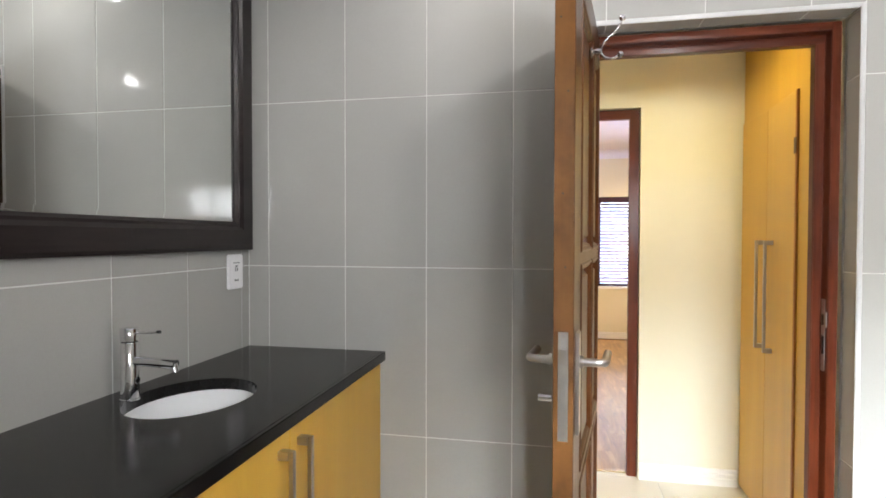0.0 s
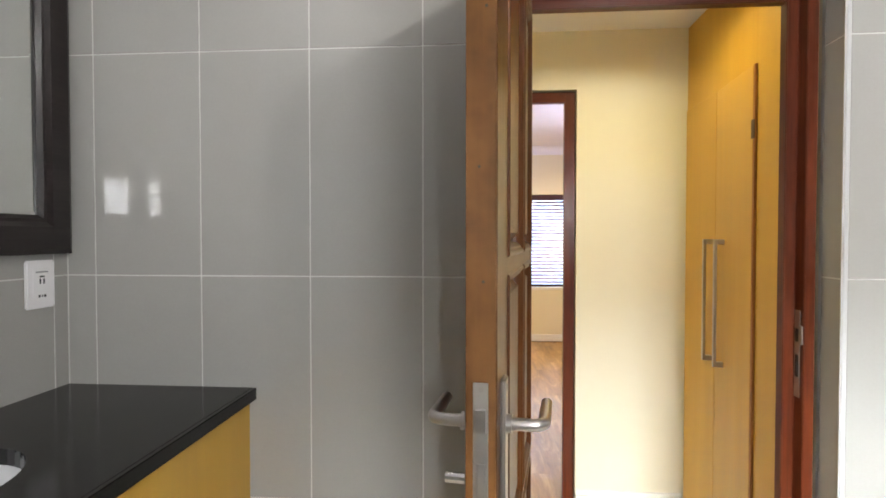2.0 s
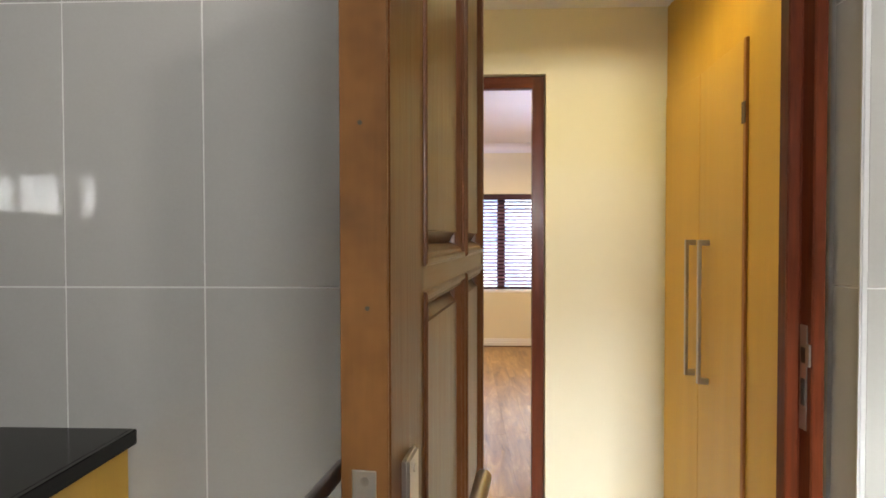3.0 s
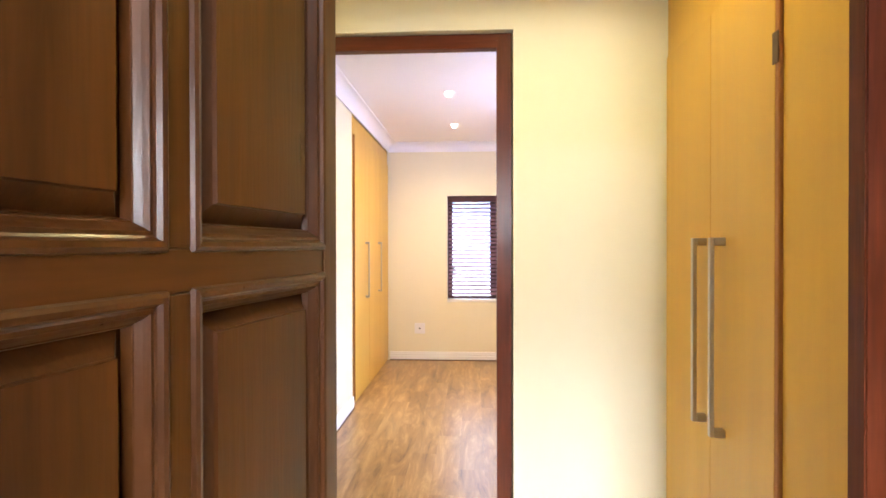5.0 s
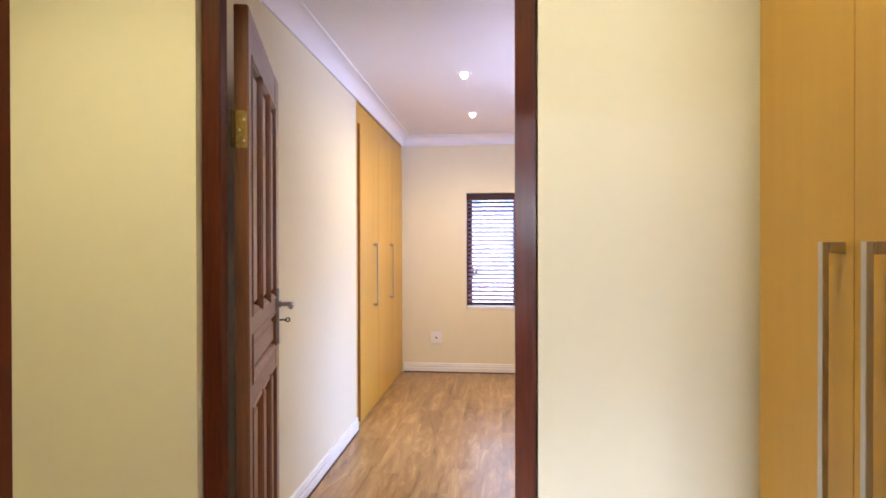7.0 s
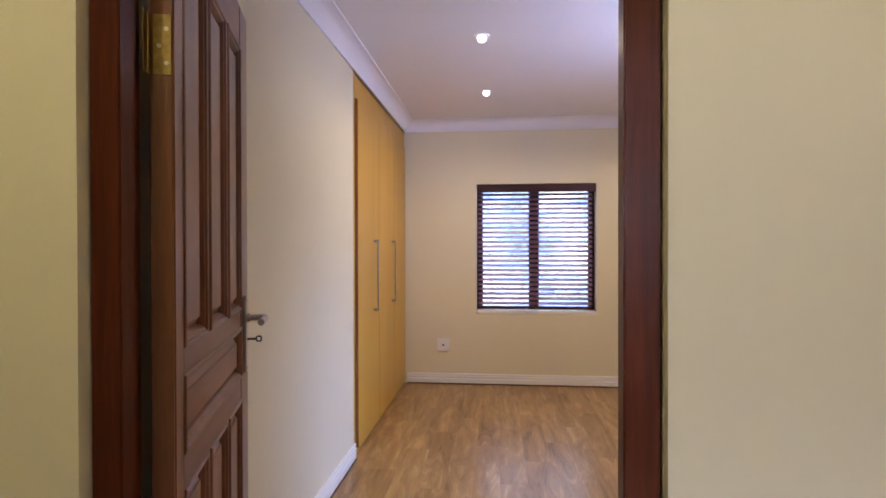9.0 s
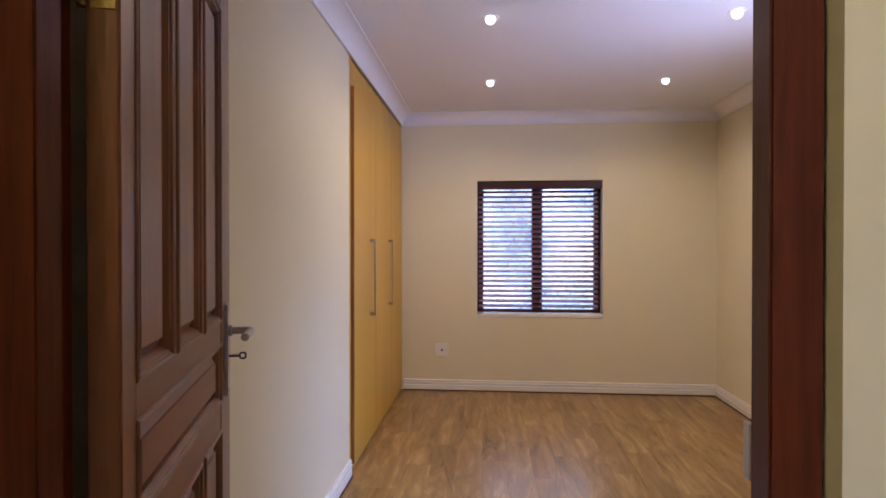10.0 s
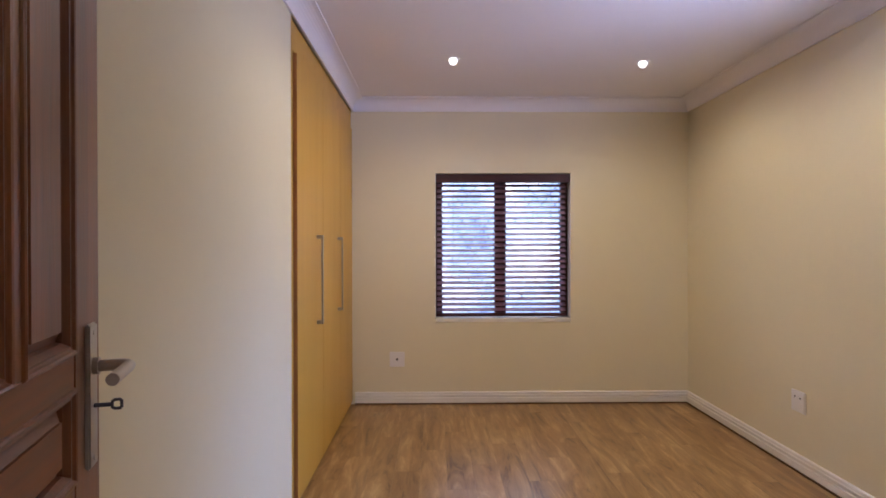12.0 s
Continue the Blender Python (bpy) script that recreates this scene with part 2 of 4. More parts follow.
def mesh_of(name, bm, material):
    me = bpy.data.meshes.new(name)
    bm.normal_update()
    for e in bm.edges:
        if len(e.link_faces) == 2 and e.calc_face_angle(0) > 0.6:
            e.smooth = False
    bm.to_mesh(me)
    bm.free()
    me.materials.append(material)
    return me


def part(name, bm, material, parent=None, label=""):
    ob = new(name, mesh_of(name, bm, material))
    ob.parent = parent
    return tagged(ob, label=label)


def thing(name, m, label, category, group=""):
    ob = new(name)
    ob.empty_display_size = 0.1
    ob.matrix_basis = m
    return tagged(ob, label, category, group)


def structure(name, bm, material, label="", category=""):
    return tagged(part(name, bm, material), label, category, kind="structure")


def wall_with_hole(axis, a, b, lo, hi, z0, z1, hole):
    """A wall between a and b across, from lo to hi along, with one opening (lo, hi, z0, z1)."""
    bm = bmesh.new()
    h0, h1, k0, k1 = hole

    def piece(p, q, r, s):
        if q - p > 1e-4 and s - r > 1e-4:
            box(bm, *((p, a, r, q, b, s) if axis == "y" else (a, p, r, b, q, s)))

    piece(lo, h0, z0, z1)
    piece(h1, hi, z0, z1)
    piece(h0, h1, z0, k0)
    piece(h0, h1, k1, z1)
    return bm


# ---- plan ----
BX0, BX1, BY0, BY1 = -1.265, 1.60, -0.65, 1.90       # bathroom
PY0, PY1, PX0, PX1 = 2.115, 3.20, -1.60, 0.85        # passage
RX0, RX1, RY0, RY1 = -0.80, 1.98, 3.30, 7.65         # bedroom
BF, PF = 0.05, 0.025                                 # floors of bathroom and passage
PCEIL, RCEIL, BCEIL = 2.36, 2.51, 2.50
T = 0.0015                                            # tile thickness

# ---- bathroom shell ----
D1L, D1R, D1T = -0.118, 0.772, 2.065
wall_end = structure("wall_bathroom_end", wall_with_hole("y", BY1, 2.0, BX0 - 0.1, BX1 + 0.1, 0, 2.7, (D1L, D1R, 0, D1T)), M_GROUT, "grey tiled bathroom wall with a door opening", "wall")
structure("wall_passage_back", wall_with_hole("y", 2.0, PY0, PX0 - 0.1, 1.7, 0, 2.7, (-0.114, 0.777, 0, 2.068)), M_CREAM, "cream painted wall behind the bathroom door frame", "wall")
wall_left = structure("wall_bathroom_left", slab(BX0 - 0.12, BY0, 0, BX0, BY1, 2.7), M_GROUT, "grey tiled bathroom wall behind the vanity", "wall")
wall_right = structure("wall_bathroom_right", slab(BX1, BY0, 0, BX1 + 0.12, BY1, 2.7), M_GROUT, "grey tiled bathroom side wall", "wall")
BW = (0.06, 0.99, 1.475, 1.84)
wall_back = structure("wall_bathroom_back", wall_with_hole("y", BY0 - 0.2, BY0, BX0 - 0.12, BX1 + 0.12, 0, 2.7, BW), M_GROUT, "grey tiled bathroom wall with a high window", "wall")
structure("floor_bathroom", slab(BX0 - 0.1, BY0 - 0.1, -0.1, BX1 + 0.1, 2.06, BF), M_GROUT, "cream tiled bathroom floor", "floor")
structure("ceiling_bathroom", slab(BX0 - 0.1, BY0 - 0.1, BCEIL, BX1 + 0.1, BY1, 2.6), M_WHITE, "white bathroom ceiling", "ceiling")

# ---- passage shell ----
D2L, D2R, D2T = -0.566, 0.328, 2.078
structure("wall_passage_far", wall_with_hole("y", PY1, 3.25, PX0 - 0.1, 1.7, 0, 2.7, (D2L, D2R, 0, D2T)), M_CREAM, "cream painted passage wall with a doorway", "wall")
structure("wall_bedroom_front", wall_with_hole("y", 3.25, RY0, RX0 - 0.8, RX1 + 0.1, 0, 2.7, (D2L, D2R, 0, D2T)), M_BEIGE, "beige painted bedroom wall round the door", "wall")
structure("wall_passage_left", slab(PX0 - 0.1, PY0, 0, PX0, PY1, 2.7), M_CREAM, "cream painted passage end wall", "wall")
structure("wall_passage_right", slab(1.45, PY0, 0, 1.55, PY1, 2.7), M_CREAM, "wall behind the passage cupboard", "wall")
structure("floor_passage", slab(PX0, 2.06, -0.1, 1.5, 3.262, PF - 0.004), M_GROUT, "cream tiled passage floor", "floor")
structure("ceiling_passage", slab(PX0, PY0, PCEIL, 1.5, PY1, 2.46), M_WHITE, "white passage ceiling", "ceiling")

# ---- bedroom shell ----
W0, W1, WB, WT = -0.117, 1.006, 0.674, 1.905
structure("wall_bedroom_window", wall_with_hole("y", RY1, 7.87, RX0 - 0.8, RX1 + 0.1, 0, 2.7, (W0, W1, WB, WT)), M_BEIGE, "beige painted wall with a window", "wall")
WARD = (5.735, 7.65, 0.0, 2.47)
structure("wall_bedroom_left", wall_with_hole("x", RX0 - 0.12, RX0, RY0, RY1, 0, 2.7, WARD), M_BEIGE, "beige painted wall beside the wardrobe", "wall")
structure("wall_bedroom_right", wall_with_hole("x", RX1, RX1 + 0.2, RY0, RY1, 0, 2.7, (4.0, 5.2, 0.1, 2.0)), M_BEIGE, "beige painted bedroom side wall", "wall")
structure("wall_wardrobe_back", slab(RX0 - 0.75, RY0, 0, RX0 - 0.65, RY1, 2.7), M_BEIGE, "wall behind the wardrobe", "wall")
structure("floor_bedroom", slab(RX0 - 0.7, 3.262, -0.1, RX1 + 0.1, RY1 + 0.1, -0.004), M_SHADOWGAP, "wood laminate bedroom floor", "floor")
structure("ceiling_bedroom", slab(RX0 - 0.7, RY0, RCEIL, RX1 + 0.1, RY1 + 0.1, 2.6), M_WHITE, "white bedroom ceiling", "ceiling")
structure("threshold", prism([(3.255, 0.0), (3.262, PF + 0.003), (3.272, PF + 0.003), (3.285, 0.004), (3.285, 0.0)], "x", D2L + 0.01, D2R - 0.01), M_BRASS, "thin metal floor strip under the door", "threshold")


# cornice: a cove between wall and ceiling
def cove(size, n=8):
    pts = [(0, 0), (0, -size), (size * 0.12, -size)]
    for k in range(n + 1):
        a = math.pi / 2 * k / n
        pts.append((size * 0.12 + size * 0.8 * (1 - math.cos(a)), -size + size * 0.08 + size * 0.84 * math.sin(a)))
    return pts + [(size, -size * 0.08), (size, 0)]


C = 0.10
structure("cornice_back", prism([(RY1 - p, RCEIL + q) for p, q in cove(C)], "x", RX0, RX1), M_WHITE, "white plaster cove cornice", "cornice")
structure("cornice_left", prism([(RX0 + p, RCEIL + q) for p, q in cove(C)], "y", RY0, RY1 - 0.002), M_WHITE, "white plaster cove cornice", "cornice")
structure("cornice_right", prism([(RX1 - p, RCEIL + q) for p, q in cove(C)], "y", RY0, RY1 - 0.002), M_WHITE, "white plaster cove cornice", "cornice")
structure("cornice_front", prism([(RY0 + p, RCEIL + q) for p, q in cove(C)], "x", RX0, RX1), M_WHITE, "white plaster cove cornice", "cornice")

# skirting with two grooves, and a brown bead at its foot
SK = [(0, 0.012), (0.016, 0.012), (0.016, 0.050), (0.009, 0.054), (0.009, 0.060), (0.016, 0.064), (0.016, 0.076), (0.010, 0.080), (0.010, 0.085), (0.015, 0.088), (0.013, 0.097), (0.008, 0.101), (0, 0.101)]
structure("baseboard_back", prism([(RY1 - p, q) for p, q in SK], "x", RX0 + 0.02, RX1), M_SKIRT, "white grooved skirting board", "skirting")
structure("baseboard_right", prism([(RX1 - p, q) for p, q in SK], "y", 5.20, RY1 - 0.017), M_SKIRT, "white grooved skirting board", "skirting")
structure("baseboard_left", prism([(RX0 + p, q) for p, q in SK], "y", RY0, WARD[0] - 0.003), M_SKIRT, "white grooved skirting board", "skirting")
structure("bead_back", slab(RX0 + 0.02, RY1 - 0.020, 0, RX1, RY1 - 0.001, 0.011), M_SHADOWGAP, "brown bead under the skirting", "trim")
structure("bead_right", slab(RX1 - 0.020, RY0, 0, RX1 - 0.001, RY1 - 0.021, 0.011), M_SHADOWGAP, "brown bead under the skirting", "trim")
structure("bead_left", slab(RX0 + 0.001, RY0, 0, RX0 + 0.020, WARD[0] - 0.003, 0.011), M_SHADOWGAP, "brown bead under the skirting", "trim")
PSK = [(p, q + PF - 0.012) for p, q in SK]
structure("baseboard_passage", prism([(PY1 - p, q) for p, q in PSK], "x", D2R + 0.003, 0.833), M_SKIRT, "white grooved skirting board", "skirting")
structure("baseboard_passage_far", prism([(PY1 - p, q) for p, q in PSK], "x", PX0, D2L - 0.003), M_SKIRT, "white grooved skirting board", "skirting")

# white tile-edge trim round the bathroom opening
for nm, b in (("trim_door_right", slab(D1R - 0.004, BY1 - T - 0.003, BF, D1R + 0.010, BY1 + 0.006, D1T + 0.010, 0.003, 2)),
              ("trim_door_left", slab(D1L - 0.010, BY1 - T - 0.003, BF, D1L + 0.004, BY1 + 0.006, D1T + 0.010, 0.003, 2)),
              ("trim_door_head", slab(D1L + 0.005, BY1 - T - 0.003, D1T - 0.004, D1R - 0.005, BY1 + 0.006, D1T + 0.010, 0.003, 2))):
    structure(nm, b, M_TRIM, "white tile edge trim", "trim")


# ---- door frames ----
def frame_side(x_out, x_reb, x_stop, y0, y1, y2, rebate_front):
    """Plan outline of a rebated jamb; x_out is next to the wall."""
    if rebate_front:
        return [(x_out, y0), (x_reb, y0), (x_reb, y1), (x_stop, y1), (x_stop, y2), (x_out, y2)]
    return [(x_out, y0), (x_stop, y0), (x_stop, y1), (x_reb, y1), (x_reb, y2), (x_out, y2)]


def door_frame(name, lo, hi, head, y0, y1, y2, reb, stop, rebate_front, z0, label, extra=0.0):
    ob = tagged(new(name), label, "door frame", kind="structure")
    left = prism(frame_side(lo, lo + reb + extra, lo + stop + extra, y0, y1, y2, rebate_front), "z", z0, head)
    right = prism(frame_side(hi, hi - reb, hi - stop, y0, y1, y2, rebate_front), "z", z0, head)
    top = prism([(y, z) for z, y in frame_side(head, head - reb, head - stop, y0 + 0.001, y1 - 0.001, y2 - 0.001, rebate_front)], "x", lo + 0.002, hi - 0.002)
    for b in (left, right, top):
        bmesh.ops.bevel(b, geom=[e for e in b.edges if e.is_manifold], offset=0.0025, segments=2, affect="EDGES")
    part("jamb", left, M_FRAME, ob)
    part("jamb", right, M_FRAME, ob)
    part("head", top, M_HEAD, ob)
    return ob


frame_1 = door_frame("door_frame_1", -0.110, 0.757, 2.055, 1.985, 2.030, 2.066, 0.028, 0.058, True, BF - 0.03, "red-brown varnished wooden door frame in the tiled opening", 0.044)
frame_2 = door_frame("door_frame_2", D2L + 0.004, D2R - 0.004, D2T - 0.004, 3.222, 3.262, 3.302, 0.032, 0.052, False, 0.0, "red-brown varnished wooden door frame in the cream wall")
strike = part("strike_plate", slab(0.7272, 2.002, 0.93, 0.7296, 2.027, 1.165, 0.0008), M_DULL, frame_1, "steel strike plate")
for z0, z1 in ((0.985, 1.045), (1.080, 1.115)):
    part("strike_hole", slab(0.7262, 2.006, z0, 0.7285, 2.021, z1), M_DARK, strike)
strike_2 = part("strike_plate", slab(0.2892, 3.266, 0.93, 0.2916, 3.296, 1.165, 0.0008), M_DULL, frame_2, "steel strike plate")
part("strike_lip", slab(0.2860, 3.294, 1.06, 0.2905, 3.310, 1.125, 0.001), M_DULL, strike_2)
part("strike_lip", slab(0.7240, 1.988, 1.075, 0.7285, 2.002, 1.125, 0.001), M_DULL, strike)


# ---- panel doors ----
def ring_moulding(x0, z0, x1, z1, y_face, side, w=0.021, depth=0.0165):
    """A stepped moulding round a panel, on the face at y_face; side is the way out."""
    steps = [(-0.004, 0.0), (-0.002, 0.26), (0.001, 0.36), (0.005, 0.30), (0.007, 0.08), (0.009, 0.0), (0.012, 0.02), (0.015, -0.22), (0.018, -0.50), (0.019, -0.55), (w, -1.0)]
    bm = bmesh.new()
    loops = []
    for inset, drop in steps:
        y = y_face + side * depth * drop
        loops.append([bm.verts.new(c) for c in ((x0 + inset, y, z0 + inset), (x1 - inset, y, z0 + inset), (x1 - inset, y, z1 - inset), (x0 + inset, y, z1 - inset))])
    for a, b in zip(loops, loops[1:]):
        for k in range(4):
            bm.faces.new((a[k], a[(k + 1) % 4], b[(k + 1) % 4], b[k]))
    bmesh.ops.recalc_face_normals(bm, faces=bm.faces)
    bmesh.ops.solidify(bm, geom=bm.faces[:], thickness=0.002)
    return bm


def raised_panel(x0, z0, x1, z1, y0, y1):
    bm = bmesh.new()
    c = 0.037

    def rect(i, y):
        return [bm.verts.new(p) for p in ((x0 + i, y, z0 + i), (x1 - i, y, z0 + i), (x1 - i, y, z1 - i), (x0 + i, y, z1 - i))]

    g = (y1 - y0) / 2 - 0.0012
    rows = [rect(c, y0), rect(c - 0.0012, y0 + 0.0035), rect(0.021, y0 + g - 0.0002), rect(0, y0 + g), rect(0, y1 - g), rect(0.021, y1 - g + 0.0002), rect(c - 0.0012, y1 - 0.0035), rect(c, y1)]
    bm.faces.new(rows[0])
    bm.faces.new(rows[-1])
    for a, b in zip(rows, rows[1:]):
        for k in range(4):
            bm.faces.new((a[k], a[(k + 1) % 4], b[(k + 1) % 4], b[k]))
    bmesh.ops.recalc_face_normals(bm, faces=bm.faces)
    return bm


def panel_door(name, m, w, h, t, rows, mat, matx, edge, label, st=0.100, lk=0.100, cuts=()):
    """A leaf from x=0 (hinges) to w, y from 0 (pull side) to t; rows: (z0, z1, columns)."""
    d = thing(name, m, label, "door")
    mu = 0.034
    part("stile", slab(0, 0, 0, st, t, h, 0.003, 2), mat, d)
    part("stile", slab(w - lk, 0, 0, w - 0.004, t, h, 0.003, 2), mat, d)
    part("lock_edge", slab(w - 0.0045, 0.001, 0.001, w, t - 0.001, h - 0.001, 0.0008), edge, d, "worn lighter edge of the leaf")
    edges = [0.0] + [z for r in rows for z in r[:2]] + [h]
    for k in range(0, len(edges), 2):
        part("rail", slab(st, 0.0008, edges[k], w - lk, t - 0.0008, edges[k + 1], 0.0015), matx, d)
    for z0, z1, cols in rows:
        mids = (cuts if cuts else [st + (w - st - lk) * c / 3 for c in (1, 2)]) if cols > 1 else []
        sides = [st - mu / 2, *mids, w - lk + mu / 2]
        for c in range(cols):
            x0, x1 = sides[c] + mu / 2, sides[c + 1] - mu / 2
            if c:
                part("muntin", slab(x0 - mu, 0.0012, z0, x0, t - 0.0012, z1, 0.0012), mat, d)
            p = part("panel", raised_panel(x0 + 0.001, z0 + 0.001, x1 - 0.001, z1 - 0.001, 0.0055, t - 0.0055), mat if cols > 1 else matx, d)
            part("moulding", ring_moulding(x0, z0, x1, z1, 0.002, -1), mat, p)
            part("moulding", ring_moulding(x0, z0, x1, z1, t - 0.002, 1), mat, p)
    return d


def lever_set(d, w, t, side, z, flip=1):
    """Back plate and round lever on one face; side -1 is y=0."""
    y = 0 if side < 0 else t
    x = w - 0.060
    plate = part("back_plate", slab(x - 0.021, min(y, y + side * 0.008), z - 0.165, x + 0.021, max(y, y + side * 0.008), z + 0.070, 0.003, 2), M_STEEL, d, "brushed steel back plate")
    path = [(x, y + side * 0.006, z), (x, y + side * 0.045, z)]
    for k in range(1, 7):
        a = math.pi / 2 * k / 6
        path.append((x - 0.018 * (1 - math.cos(a)), y + side * (0.045 + 0.018 * math.sin(a)), z))
    path.append((x - 0.115, y + side * 0.063, z))
    part("lever", sweep(path, 0.0095, 14), M_STEEL, d, "round steel lever handle")
    part("collar", sweep([(x, y + side * 0.006, z), (x, y + side * 0.016, z)], 0.014, 18), M_STEEL, plate)
    for dz in (-0.150, 0.055):
        part("screw", sweep([(x, y + side * 0.007, z + dz), (x, y + side * 0.0095, z + dz)], 0.0045, 10), M_DULL, plate)
    return plate


LEAF1_W, LEAF1_T = 0.773, 0.045
# local +x runs from hinge to lock; local y=0 is the bathroom face
leaf_1 = panel_door("door_1", pose(-0.0302, 1.9973, BF + 0.01, 0, 0, -98.0), LEAF1_W, 1.985, LEAF1_T,
                    [(0.19, 0.706, 2), (0.740, 1.238, 2), (1.272, 1.880, 2)], M_DOOR, M_DOORX, M_EDGE,
                    "brown panelled wooden door standing open into the bathroom", 0.044, 0.145, (0.307,))
tagged(leaf_1, kind="structure")
lever_set(leaf_1, LEAF1_W, LEAF1_T, -1, 1.024)
lever_set(leaf_1, LEAF1_W, LEAF1_T, 1, 1.024)
face = part("lock_faceplate", slab(LEAF1_W - 0.001, 0.0115, 0.859, LEAF1_W + 0.0012, 0.0335, 1.099, 0.0008), M_DULL, leaf_1, "steel mortise lock face plate")
part("latch", prism([(0.0165, 1.030), (0.0305, 1.030), (0.0305, 1.062), (0.0165, 1.062)], "x", LEAF1_W, LEAF1_W + 0.009), M_STEEL, face, "sprung latch bolt")
part("deadbolt", slab(LEAF1_W, 0.0175, 0.930, LEAF1_W + 0.003, 0.0295, 0.985, 0.001), M_DULL, face)
for z in (0.877, 0.905, 1.000, 1.090):
    part("screw", sweep([(LEAF1_W, 0.0235, z), (LEAF1_W + 0.002, 0.0235, z)], 0.0042, 10), M_STEEL, face)
part("thumb_turn", sweep([(LEAF1_W - 0.060, 0.0, 0.935), (LEAF1_W - 0.060, -0.012, 0.935), (LEAF1_W - 0.060, -0.040, 0.935)], 0.0085, 14), M_CHROME, leaf_1, "chrome thumb turn")
for x, z in ((0.020, 1.40), (0.030, 1.62), (0.014, 1.78), (0.026, 1.24)):
    part("nail_hole", sweep([(LEAF1_W - 0.001, x, z), (LEAF1_W + 0.0006, x, z)], 0.0022, 8), M_DARK, leaf_1)


def butt_hinge(parent, z, x=0.0, y=0.0, h=0.10):
    p = part("hinge", slab(-0.0022, 0.004, z, 0.0006, 0.034, z + h, 0.0006), M_BRASS, parent, "worn brass butt hinge")
    part("knuckle", sweep([(-0.004, y, z), (-0.004, y, z + h)], 0.0055, 12), M_BRASS, p)
    part("frame_flap", slab(-0.026, y - 0.002, z, -0.006, y, z + h, 0.0005), M_BRASS, p)
    for k, (yy, zz) in enumerate(((0.012, 0.02), (0.024, 0.05), (0.012, 0.08))):
        part("screw", sweep([(-0.0020, yy, z + zz), (-0.0034, yy, z + zz)], 0.0038, 10), M_DULL, p)
    return p


LEAF2_W, LEAF2_T = 0.785, 0.040
leaf_2 = panel_door("door_2", pose(-0.511, 3.300, 0.012, 0, 0, 106.5) @ pose(0, -0.040, 0), LEAF2_W, 2.018, LEAF2_T,
                    [(0.20, 0.86, 3), (0.930, 1.072, 1), (1.128, 1.890, 3)], M_DOOR2, M_DOOR2X, M_DOOR2,
                    "dark brown panelled wooden door standing open into the bedroom", 0.056, 0.124, (0.2515, 0.464))
tagged(leaf_2, kind="structure")
lever_set(leaf_2, LEAF2_W, LEAF2_T, -1, 1.095)
for z in (0.25, 1.612):
    butt_hinge(leaf_2, z, y=LEAF2_T + 0.003, h=0.105)
for z in (0.25, 1.60):
    butt_hinge(leaf_1, z, y=-0.003)
# key in the bedroom door
key = sweep([(LEAF2_W - 0.060, -0.004, 1.030), (LEAF2_W - 0.060, -0.034, 1.030)], 0.0035, 10)
bow = [(LEAF2_W - 0.060, -0.041 + dy * 0.8, 1.030 + dz * 0.8) for dy, dz in ((0.008, 0), (0.008, 0.006), (0.004, 0.009), (-0.006, 0.009), (-0.009, 0.006), (-0.009, -0.006), (-0.006, -0.009), (0.004, -0.009), (0.008, -0.006), (0.008, 0))]
sweep(bow, 0.0026, 8, key)
key_ob = thing("key", leaf_2.matrix_basis.copy(), "small dark steel key in the bedroom door lock", "key")
part("key_body", key, M_IRON, key_ob)

# coat hook on the bathroom door
hook = thing("coat_hook", leaf_1.matrix_basis @ pose(0.365, LEAF1_T, 1.828), "chrome double coat hook screwed to the brown door", "hook")
part("base_plate", sweep([(0, 0.000, 0), (0, 0.006, 0)], 0.021, 20), M_CHROME, hook)
part("boss", sweep([(0, 0.006, 0), (0, 0.010, 0), (0, 0.014, 0), (0, 0.022, 0), (0, 0.028, 0)], 0.0085, 16), M_CHROME, hook)
arm_up = [(0, 0.026, 0.0), (0, 0.029, 0.014), (0, 0.037, 0.028), (0, 0.051, 0.041), (0, 0.066, 0.053), (0, 0.077, 0.068), (0, 0.083, 0.082)]
arm_dn = [(0, 0.026, 0.004), (0, 0.029, -0.008), (0, 0.037, -0.018), (0, 0.050, -0.023), (0, 0.064, -0.022), (0, 0.075, -0.016)]
part("upper_arm", sweep(arm_up, 0.0034, 12), M_CHROME, hook)
part("lower_arm", sweep(arm_dn, 0.0034, 12), M_CHROME, hook)


def ball(x, y, z, r):
    bm = bmesh.new()
    bmesh.ops.create_uvsphere(bm, u_segments=16, v_segments=10, radius=r)
    bmesh.ops.translate(bm, vec=(x, y, z), verts=bm.verts)
    for f in bm.faces:
        f.smooth = True
    return bm


part("knob", ball(0, 0.084, 0.087, 0.009), M_CHROME, hook)
part("knob", ball(0, 0.079, -0.014, 0.009), M_CHROME, hook)


# ---- bar handles ----
def bar_handle(parent, x, y, z0, z1, out, material=M_STEEL, label="square brushed steel bar handle"):
    """A square bar on two posts; out is the way it stands off along x."""
    h = part("handle", slab(min(x + out * 0.026, x + out * 0.037), y - 0.0075, z0, max(x + out * 0.026, x + out * 0.037), y + 0.0075, z1, 0.001), material, parent, label)
    for a, b in ((z0, z0 + 0.020), (z1 - 0.020, z1)):
        part("post", slab(min(x, x + out * 0.026), y - 0.0105, a, max(x, x + out * 0.026), y + 0.0105, b, 0.001), material, h)
    return h


